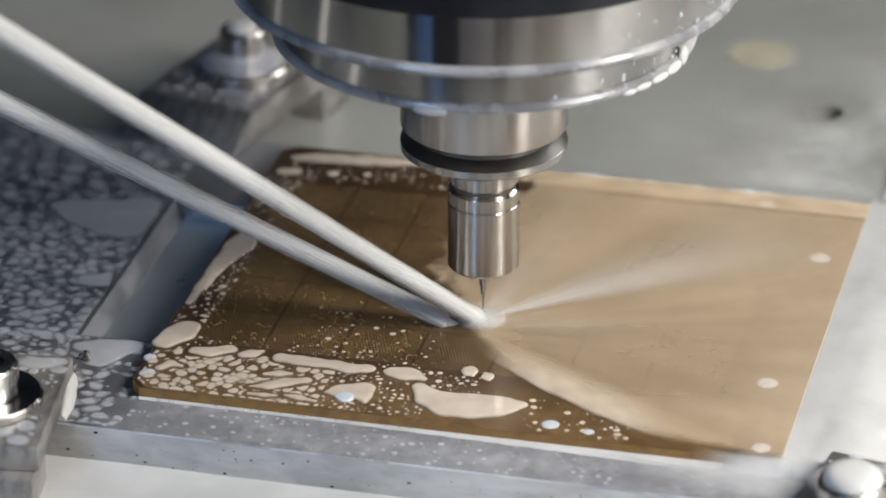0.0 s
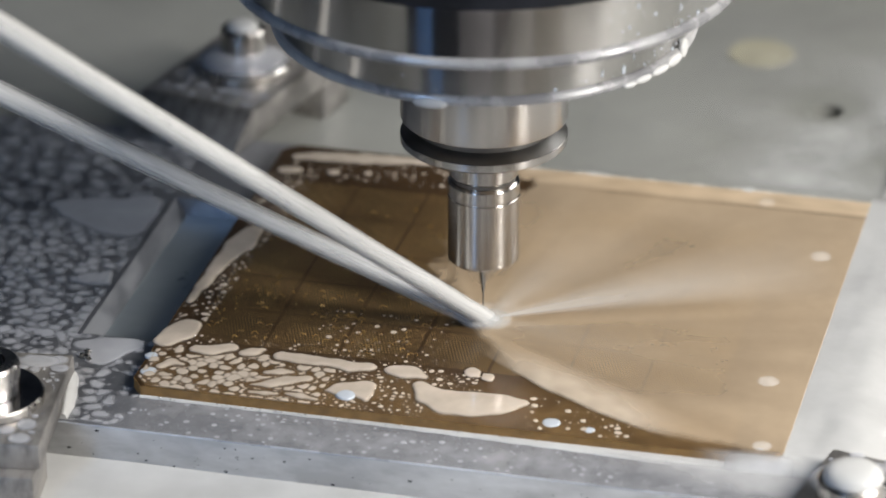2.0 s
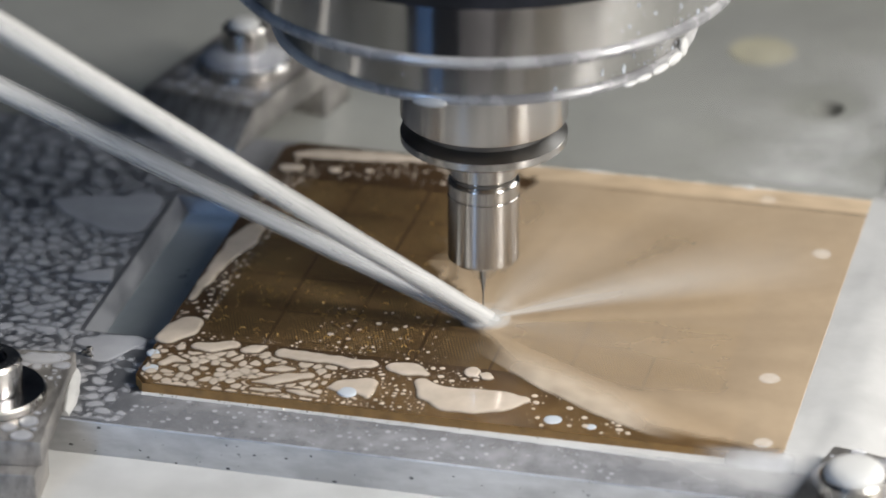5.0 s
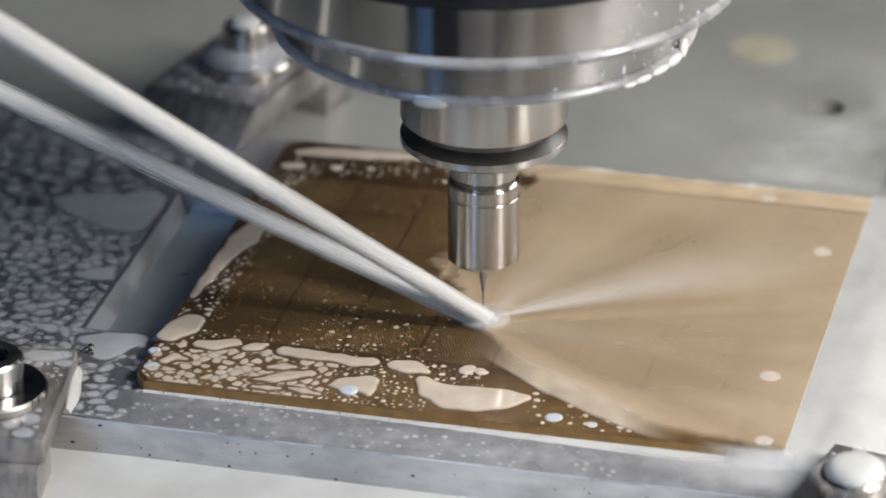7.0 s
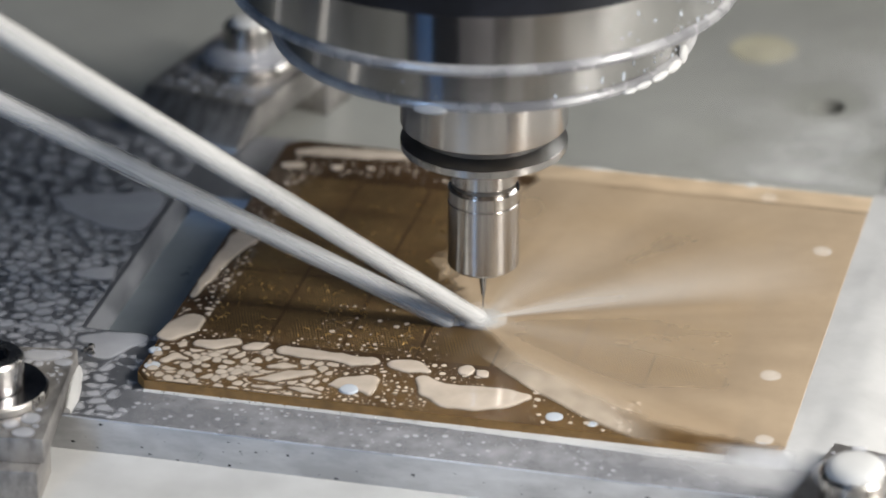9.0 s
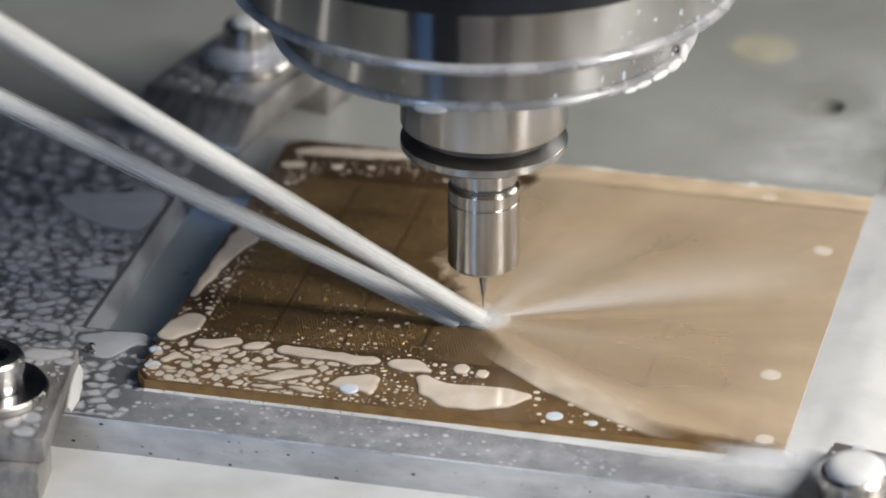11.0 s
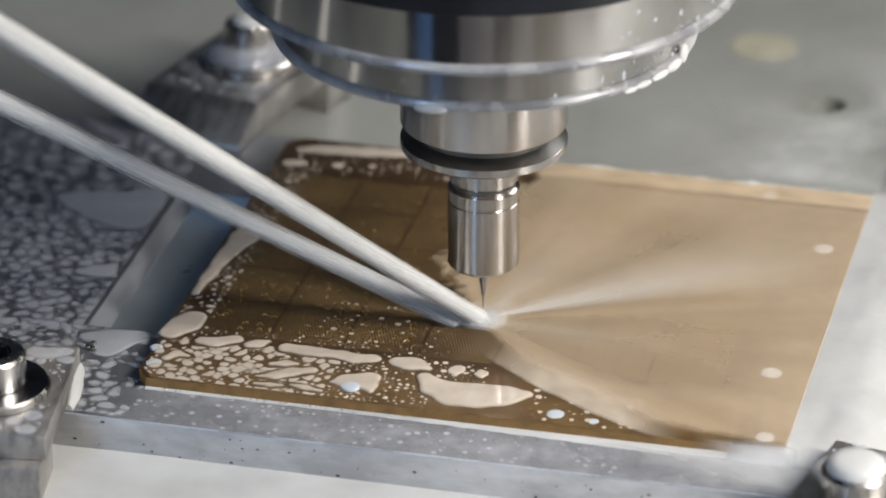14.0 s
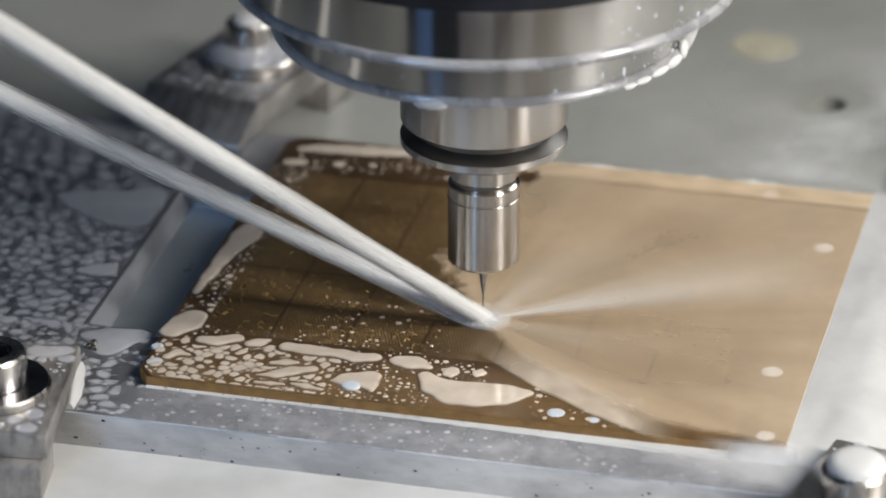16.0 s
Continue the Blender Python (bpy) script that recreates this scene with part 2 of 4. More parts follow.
# ---- mesh helpers, all in millimetres ----
MM = 0.001


def P(x, y, z, rz=0):
    return pose(x * MM, y * MM, z * MM, 0, 0, rz)


FIX = P(6.912, 12.573, 0, -13.0435)
table_things = []


def smooth(bm):
    for f in bm.faces:
        f.smooth = True


def part(name, bm, mat, parent=None, label="", flat=False, at=None):
    me = bpy.data.meshes.new(name)
    bmesh.ops.scale(bm, vec=(MM, MM, MM), verts=bm.verts)
    if not flat:
        for e in bm.edges:
            e.smooth = not (len(e.link_faces) == 2 and e.calc_face_angle(0) > radians(32))
        smooth(bm)
    bm.to_mesh(me)
    bm.free()
    me.materials.append(mat)
    ob = new(name, me)
    if parent:
        ob.parent = parent
    if at:
        ob.matrix_basis = at
    if label:
        ob["label"] = label
    return ob


def thing(name, m, label, category, group="", kind="", on_table=True):
    ob = new(name)
    ob.empty_display_size = 0.005
    ob.matrix_basis = m
    if on_table:
        table_things.append(ob)
    return tagged(ob, label, category, group, kind)


def loft(bm, rings, close_top=True, close_bottom=True):
    rows = [[bm.verts.new(p) for p in ring] for ring in rings]
    for a, b in zip(rows, rows[1:]):
        k = len(a)
        for i in range(k):
            bm.faces.new((a[i], a[(i + 1) % k], b[(i + 1) % k], b[i]))
    if close_bottom:
        bm.faces.new(rows[0][::-1])
    if close_top:
        bm.faces.new(rows[-1])
    return bm


def lathe(profile, seg=96, caps=True):
    """profile: (radius, height) from below to above."""
    bm = bmesh.new()
    rings = [[(r * math.cos(2 * math.pi * i / seg), r * math.sin(2 * math.pi * i / seg), z) for i in range(seg)] for r, z in profile]
    loft(bm, rings, caps, caps)
    bmesh.ops.recalc_face_normals(bm, faces=bm.faces)
    return bm


def prism(outline, z0, z1, bevel=0.0, seg=2):
    bm = bmesh.new()
    lo = [bm.verts.new((x, y, z0)) for x, y in outline]
    hi = [bm.verts.new((x, y, z1)) for x, y in outline]
    k = len(lo)
    for i in range(k):
        bm.faces.new((lo[i], lo[(i + 1) % k], hi[(i + 1) % k], hi[i]))
    bm.faces.new(lo[::-1])
    bm.faces.new(hi)
    bmesh.ops.recalc_face_normals(bm, faces=bm.faces)
    if bevel:
        bmesh.ops.bevel(bm, geom=list(bm.edges), offset=bevel, segments=seg, affect="EDGES", profile=0.5)
    return bm


def box(x0, x1, y0, y1, z0, z1, bevel=0.0, seg=2):
    return prism([(x0, y0), (x1, y0), (x1, y1), (x0, y1)], z0, z1, bevel, seg)


def dome(bm, outline, z, height, steps=((1.0, 0.0), (0.97, 0.45), (0.88, 0.8), (0.68, 0.96), (0.35, 1.0))):
    """A flat-topped drop on an outline that its centre sees whole."""
    k = len(outline)
    cx, cy = sum(p[0] for p in outline) / k, sum(p[1] for p in outline) / k
    rows = [[bm.verts.new((cx + (x - cx) * s, cy + (y - cy) * s, z + h * height)) for x, y in outline] for s, h in steps]
    uv = bm.loops.layers.uv.verify()
    for (a, p), (b, q) in zip(zip(rows, steps), zip(rows[1:], steps[1:])):
        for i in range(k):
            f = bm.faces.new((a[i], a[(i + 1) % k], b[(i + 1) % k], b[i]))
            for lp, d in zip(f.loops, (p[1], p[1], q[1], q[1])):
                lp[uv].uv = (d, 0)
    for lp in bm.faces.new(rows[-1]).loops:
        lp[uv].uv = (1, 0)


def wobbly(cx, cy, rx, ry, turn=0.0, wob=0.12, seg=28, seed=0, full=1.0):
    out = []
    ct, st = math.cos(radians(turn)), math.sin(radians(turn))
    for i in range(seg):
        a = 2 * math.pi * i / seg
        q = 1 + wob * 2 * noise.noise((math.cos(a) * 1.3 + seed * 7.7, math.sin(a) * 1.3, seed * 3.1))
        x, y = rx * q * math.copysign(abs(math.cos(a)) ** full, math.cos(a)), ry * q * math.copysign(abs(math.sin(a)) ** full, math.sin(a))
        out.append((cx + x * ct - y * st, cy + x * st + y * ct))
    return out


def cells(bm, rng, inside, bounds, count, rmin, rmax, gap, z, height, blockers=(), power=2.2, fill=1.6):
    """Crowded drops: each fills its share of the surface up to a gap from its neighbours."""
    pts = []
    x0, x1, y0, y1 = bounds
    sizes = [rmin + (rmax - rmin) * rng.random() ** power for _ in range(count * 14)]
    for r in sizes:
        if len(pts) >= count:
            break
        x, y = rng.uniform(x0, x1), rng.uniform(y0, y1)
        if not inside(x, y) or any((x - a) ** 2 + (y - b) ** 2 < (0.86 * (r + s)) ** 2 for a, b, s in pts):
            continue
        if any(((x - a) / (ra + 0.6 * r)) ** 2 + ((y - b) / (rb + 0.6 * r)) ** 2 < 1 for a, b, ra, rb in blockers):
            continue
        pts.append((x, y, r))
    arr = np.array(pts)
    for i, (x, y, r) in enumerate(pts):
        d = arr[:, :2] - (x, y)
        dist = np.hypot(d[:, 0], d[:, 1])
        near = [j for j in np.argsort(dist)[1:14] if dist[j] < r + arr[j, 2] + 3 * r]
        seg = 8 if r < 0.3 else 16 if r < 1.2 else 26
        radii = []
        for k in range(seg):
            a = 2 * math.pi * k / seg
            best = r * (fill + 0.3 * noise.noise((math.cos(a) + x, math.sin(a) + y, 0.5)))
            for j in near:
                c = math.cos(a - math.atan2(d[j, 1], d[j, 0]))
                if c > 0.15:
                    share = r / (r + arr[j, 2])
                    best = min(best, max(0.25 * r, (dist[j] * share - gap / 2) / c))
            radii.append(best)
        for _ in range(3 if seg < 20 else 6):
            radii = [(radii[k - 1] + 2 * radii[k] + radii[(k + 1) % seg]) / 4 for k in range(seg)]
        outline = [(x + q * math.cos(2 * math.pi * k / seg), y + q * math.sin(2 * math.pi * k / seg)) for k, q in enumerate(radii)]
        dome(bm, outline, z, height * min(1.0, 0.4 + r * 0.5), ((1.0, 0.0), (0.93, 0.6), (0.7, 0.95), (0.3, 1.0)) if seg > 8 else ((1.0, 0.0), (0.75, 0.8), (0.3, 1.0)))
    return pts


def cover_sheet(name, bounds, step, height, cover, mat, parent, label="", at=None):
    """A thin sheet of coolant over a grid; cover(x, y) says how much it hides of the ground."""
    x0, x1, y0, y1 = bounds
    nx, ny = int((x1 - x0) / step), int((y1 - y0) / step)
    bm = bmesh.new()
    uv = bm.loops.layers.uv.new("UVMap")
    share, rows = {}, []
    for j in range(ny + 1):
        row = []
        for i in range(nx + 1):
            x, y = x0 + (x1 - x0) * i / nx, y0 + (y1 - y0) * j / ny
            v = bm.verts.new((x, y, height(x, y)))
            share[v] = max(0.0, min(1.0, cover(x, y)))
            row.append(v)
        rows.append(row)
    for j in range(ny):
        for i in range(nx):
            quad = (rows[j][i], rows[j][i + 1], rows[j + 1][i + 1], rows[j + 1][i])
            if max(share[v] for v in quad) > 0.004:
                for lp in bm.faces.new(quad).loops:
                    lp[uv].uv = (share[lp.vert], 0)
    bmesh.ops.delete(bm, geom=[v for v in bm.verts if not v.link_faces], context="VERTS")
    return part(name, bm, mat, parent, label, at=at)


def ease(v, lo, hi):
    q = max(0.0, min(1.0, (v - lo) / (hi - lo)))
    return q * q * (3 - 2 * q)


# ---- enclosure and table ----
TOP_F, TOP_B = 7.8, 10.0
FRONT = -108.0


def enclosure():
    def wall(name, x0, x1, y0, y1, z0, z1, label, mat=M_WALL):
        ob = part(name, box(x0, x1, y0, y1, z0, z1), mat, flat=True)
        tagged(ob, label, "wall", kind="structure")
    wall("wall_north", -800, 800, 800, 820, -60, 1000, "grey painted sheet metal wall of the machine")
    wall("wall_south", -800, 800, -920, -900, -60, 1000, "grey painted sheet metal door of the machine")
    wall("wall_west", -820, -800, -920, 820, -60, 1000, "grey painted sheet metal side wall")
    wall("wall_east", 800, 820, -920, 820, -60, 1000, "grey painted sheet metal side wall of the machine")
    wall("ceiling", -820, 820, -920, 820, 1000, 1020, "grey sheet metal roof of the machine")
    wall("floor", -820, 820, -920, 820, -90, -70, "unseen pale grey floor that brightens the spindle's reflections", M_BOUNCE_FLOOR)


enclosure()


def mirrored_bands():
    """Unseen coloured panels, added so the spindle mirrors light and dark bands."""
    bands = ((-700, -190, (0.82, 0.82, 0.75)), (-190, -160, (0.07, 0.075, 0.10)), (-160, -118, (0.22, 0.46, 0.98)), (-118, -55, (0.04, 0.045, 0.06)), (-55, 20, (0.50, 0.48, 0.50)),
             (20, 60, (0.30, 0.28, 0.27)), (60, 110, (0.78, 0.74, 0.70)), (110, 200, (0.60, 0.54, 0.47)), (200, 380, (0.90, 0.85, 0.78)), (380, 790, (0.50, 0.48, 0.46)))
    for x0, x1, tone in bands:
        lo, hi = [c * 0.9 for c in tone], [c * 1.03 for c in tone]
        ob = part("reflection_panel", box(x0 + 1, x1 - 1, -306, -300, -70, 48, 0.8), mat_wall("reflection_tone", lo, hi))
        tagged(ob, "unseen coloured panel added to band the spindle's reflections", "wall panel", kind="structure")


mirrored_bands()


HOLE = (43.0, 120.3)


def machine_table():
    t = thing("machine_table", FIX, "grey steel machine table wet with milky coolant", "machine table", kind="structure")
    hole = HOLE
    bm = bmesh.new()
    xs = [-420, hole[0] - 8, hole[0] + 8, 420]
    ys = [FRONT, hole[1] - 8, hole[1] + 8, 420]
    seg = 32
    ring = [(hole[0] + 4.0 * math.cos(2 * math.pi * i / seg), hole[1] + 4.0 * math.sin(2 * math.pi * i / seg)) for i in range(seg)]
    grid = [[bm.verts.new((x, y, 0)) for x in xs] for y in ys]
    for j in range(3):
        for i in range(3):
            if (i, j) != (1, 1):
                bm.faces.new((grid[j][i], grid[j][i + 1], grid[j + 1][i + 1], grid[j + 1][i]))
    top = [bm.verts.new((x, y, 0)) for x, y in ring]
    low = [bm.verts.new((x, y, -12)) for x, y in ring]
    corner = [grid[2][2], grid[2][1], grid[1][1], grid[1][2]]
    for i in range(seg):
        a, b = top[i], top[(i + 1) % seg]
        bm.faces.new((a, b, low[(i + 1) % seg], low[i]))
        ang = [grid[2][2], grid[2][1], grid[1][1], grid[1][2]]
        bm.faces.new((a, ang[(i // 8) % 4], b))
    for q in range(4):
        v = top[(q * 8) % seg]
        bm.faces.new((v, corner[q - 1], corner[q]))
    bm.faces.new(low)
    part("table_top", bm, M_TABLE, t, flat=True)
    part("bolt_hole_rim", lathe([(4.0, 0.05), (4.9, 0.02), (4.9, 0.05), (4.2, 0.05)], 40, False), M_TABLE, t, at=P(hole[0], hole[1], 0))
    part("side_apron", box(-420, 420, FRONT, 420, -55, -14), M_CLAMP, t, flat=True)
    return t


machine_table()


def plug():
    t = thing("hole_plug", FIX @ P(23.7, 148.3, 0), "yellowish round plug set in the machine table", "plug")
    part("plug_disc", lathe([(6.6, 0.02), (7.6, 0.02), (7.4, 0.25), (0.5, 0.3)], 48), M_SPOT, t)


plug()


def pool():
    """Coolant standing on the table before and beside the fixture."""
    t = thing("coolant_pool", FIX, "white milky coolant standing on the table", "coolant", kind="structure")
    bm = bmesh.new()
    n = 60
    verts = {}
    for j in range(n + 1):
        for i in range(n + 1):
            x, y = -160 + 340 * i / n, -106 + 40 * j / n
            verts[i, j] = bm.verts.new((x, y, 0.9 + 0.5 * noise.noise((x * 0.03, y * 0.03, 1.0))))
    for j in range(n):
        for i in range(n):
            bm.faces.new((verts[i, j], verts[i + 1, j], verts[i + 1, j + 1], verts[i, j + 1]))
    part("front_pool", bm, M_MILK_POOL, t)
    bm = bmesh.new()
    nx, ny = 60, 110
    vs = []
    for j in range(ny + 1):
        row = []
        for i in range(nx + 1):
            x, y = 62.0 + 90 * (i / nx) ** 1.5, -57.5 + 175 * j / ny
            edge = max(0.0, min(1.0, (x - 70.0) / 24))
            back = max(0.0, min(1.0, (y - 55 - 3 * noise.noise((x * 0.1, 0, 8))) / 26))
            front = max(0.0, min(1.0, (-53.5 - y) / 4))
            fall = max(edge * edge * (3 - 2 * edge), back * back * (3 - 2 * back))
            z = 9.99 * (1 - fall) + 1.3 * fall + min(1.0, (x - 62.0) / 5) * (0.5 * noise.noise((x * 0.07, y * 0.05, 4.0)) + 0.22 * noise.noise((x * 0.3, y * 0.2, 2.0)))
            z -= 1.7 * front * (1 - edge)
            row.append(bm.verts.new((x, y, z)))
        vs.append(row)
    for j in range(ny):
        for i in range(nx):
            bm.faces.new((vs[j][i], vs[j][i + 1], vs[j + 1][i + 1], vs[j + 1][i]))
    part("side_flow", bm, M_FLOW, t, "coolant running off beside the board")
    bm = bmesh.new()
    uv = bm.loops.layers.uv.new("UVMap")
    nx, ny = 34, 34
    vs, share = [], {}
    hx, hy = HOLE
    for j in range(ny + 1):
        row = []
        for i in range(nx + 1):
            x, y = -6 + 68 * i / nx, 70 + 110 * j / ny
            v = bm.verts.new((x, y, 1.3 * (i / nx) ** 2 + 0.35 + 0.12 * noise.noise((x * 0.06, y * 0.06, 9))))
            far = max(0.0, min(1.0, (180 - y) / 70))
            share[v] = 0.9 * min(1.0, i / nx * 1.25) ** 1.3 * far * min(1.0, j / 3)
            share[v] *= max(0.0, min(1.0, (math.hypot(x - hx, y - hy) - 6.5) / 6))
            row.append(v)
        vs.append(row)
    for j in range(ny):
        for i in range(nx):
            f = bm.faces.new((vs[j][i], vs[j][i + 1], vs[j + 1][i + 1], vs[j + 1][i]))
            for lp in f.loops:
                lp[uv].uv = (share[lp.vert], 0)
    smooth(bm)
    part("thin_flow", bm, M_VEIL, t, "thin cloudy coolant spreading over the table")
    far = bmesh.new()
    rings = []
    for i in range(101):
        x = -20 + 80 * i / 100
        r = 0.9 + 0.7 * noise.noise((x * 0.12, 5, 0)) + 0.4 * noise.noise((x * 0.4, 7, 0))
        rings.append([(x, 55.6 + r * 1.6 * math.cos(a), 8.6 + (r + 0.6) * math.sin(a)) for a in np.linspace(-0.3, math.pi + 0.3, 9)])
    loft(far, rings)
    bm = bmesh.new()
    rings = []
    for i in range(161):
        x = -60 + 120 * i / 160
        r = 0.45 + 1.6 * max(0, (x + 30) / 90) ** 1.5 + 0.14 * noise.noise((x * 0.3, 0, 0)) + 0.08 * noise.noise((x * 1.1, 4, 0))
        rings.append([(x, -55.3 - r * 1.7 * math.cos(a), 7.75 + (0.3 + 0.25 * r) * math.sin(a)) for a in np.linspace(-0.2, math.pi + 0.2, 11)])
    loft(bm, rings)
    # Glints along the board's foot, imitated with tiny bright steel beads.
    glints, g = bmesh.new(), random.Random(17)
    for _ in range(90):
        m = Matrix.Translation((g.uniform(-59, 40), -55.75 - 0.25 * g.random(), 7.95 + 0.35 * g.random())) @ Matrix.Scale(0.06 + 0.12 * g.random() ** 2, 4)
        bmesh.ops.create_icosphere(glints, subdivisions=2, radius=1.0, matrix=m)
    part("beads", glints, M_BOLT, t, "sparkle along the board's foot, added as steel beads")
    part("far_bead", far, M_MILK_POOL, t, "white foam line along the far board edge")
    part("edge_bead", bm, M_MILK_POOL, t, "white bead of coolant along the board edge")


pool()

# ---- fixture plate ----
FX0, FX1, FY0, FY1 = -175.0, 74.0, -68.4, 60.0
PX0, PX1, PY0, PY1 = -78.6, 50.0, -33.5, 29.0


def fixture():
    t = thing("fixture_plate", FIX, "milled aluminium fixture plate with a recessed pocket", "fixture plate")
    bm = bmesh.new()
    ch, dep = 0.2, 4.0
    rim = [(FX0, FY0), (FX1, FY0), (FX1, FY1), (FX0, FY1)]
    rim_in = [(FX0 + ch, FY0 + ch), (FX1 - ch, FY0 + ch), (FX1 - ch, FY1 - ch), (FX0 + ch, FY1 - ch)]
    pk = [(PX0, PY0), (PX1, PY0), (PX1, PY1), (PX0, PY1)]
    pk_in = [(PX0 + 2.2, PY0 + 0.15), (PX1 - 0.15, PY0 + 0.15), (PX1 - 0.15, PY1 - 0.15), (PX0 + 2.2, PY1 - 0.15)]
    rows = []
    for ring, z in ((rim, 0.1), (rim, TOP_F - ch), (rim_in, TOP_F), (pk, TOP_F), (pk_in, TOP_F - dep)):
        rows.append([bm.verts.new((x, y, z)) for x, y in ring])
    for a, b in zip(rows, rows[1:]):
        for i in range(4):
            bm.faces.new((a[i], a[(i + 1) % 4], b[(i + 1) % 4], b[i]))
    bm.faces.new(rows[-1])
    bm.faces.new(rows[0][::-1])
    bmesh.ops.recalc_face_normals(bm, faces=bm.faces)
    part("plate", bm, M_ALU, t)
    part("pocket_floor", box(PX0 + 0.2, PX1 - 0.2, PY0 + 0.2, PY1 - 0.2, TOP_F - 4.0, TOP_F - 3.9), M_POCKET, t, "smooth bluish pocket floor", flat=True)
    part("front_face", box(FX0, FX1, FY0 - 0.25, FY0 + 0.1, 0.1, TOP_F - 0.12, 0.12), M_ALU_SIDE, t, "sawn front face of the plate, lit tone painted in")
    bm = bmesh.new()
    g = random.Random(4)
    for _ in range(46):
        x, z, w = g.uniform(-72, 40), g.uniform(0.8, 7.0), 0.10 + 0.28 * g.random() ** 3
        vs = [bm.verts.new((x + w * (1 + 0.5 * g.random()) * math.cos(a), FY0 - 0.262, z + w * 0.7 * math.sin(a))) for a in (0, 0.9, 1.8, 2.7, 3.6, 4.5, 5.4)]
        bm.faces.new(vs)
    part("top_edge", box(FX0, FX1, FY0 - 0.28, FY0 + 0.16, TOP_F - 0.12, TOP_F + 0.035, 0.05), M_EDGE_SHINE, t, "bright line painted along the plate's edge")
    part("specks", bm, M_DARK, t, "small dark chips stuck to the face", flat=True)
    return t


fixture()

# ---- circuit board ----
BX, BY = 62.1, 55.4


def circuit_board():
    t = thing("circuit_board", FIX, "brown drilled circuit board laminate, half flooded with coolant", "circuit board")
    c = 2.2
    arc = [(BX - 4 + 4 * math.cos(a), BY - 4 + 4 * math.sin(a)) for a in (0, 0.4, 0.8, 1.2, 1.57)]
    notch = [(-BX + 1.9 * math.cos(a), -43.0 + 1.9 * math.sin(a)) for a in (1.57, 1.1, 0.6, 0, -0.6, -1.1, -1.57)]
    outline = [(-BX + c, -BY), (BX - 3.5, -BY), (BX, -BY + 3.0), *arc, (-BX + 3, BY), (-BX, BY - 3), *notch, (-BX, -BY + c * 1.4)]
    part("laminate", prism(outline, TOP_F + 0.02, TOP_B, 0.0), M_BOARD, t, flat=True)
    edge = prism([(x * 1.0008, y * 1.0008) for x, y in outline], TOP_F + 0.03, TOP_B - 0.02)
    part("cut_edge", edge, M_EDGE, t, "amber cut edge", flat=True)
    for x, y, r, up in ((-60.2, -49.3, 1.75, 0.1), (-61.6, -43.0, 1.3, 0.1), (-21.3, -50.0, 2.0, 0.45), (18.4, -51.3, 1.9, 0.12), (25.9, -52.4, 1.15, 0.12),
                        (54.7, -25.8, 2.2, 0.24), (55.9, 29.0, 2.2, 0.22), (41.2, 51.0, 2.0, 0.22), (57.8, -50.8, 2.0, 0.12)):
        bm = bmesh.new()
        dome(bm, wobbly(0, 0, r, r, 0, 0.03, 36, x), TOP_B - 0.3, 0.3 + up)
        part("filled_hole", bm, M_HOLE_MILK, t, "mounting hole brimming with bluish coolant", at=P(x, y, 0))
    return t


board = circuit_board()

# ---- spindle (its origin lies on the board under the tool, at the raised pose) ----
spindle = thing("spindle", P(0, 0, TOP_B), "bright steel machine spindle with black upper housing", "spindle", on_table=False)


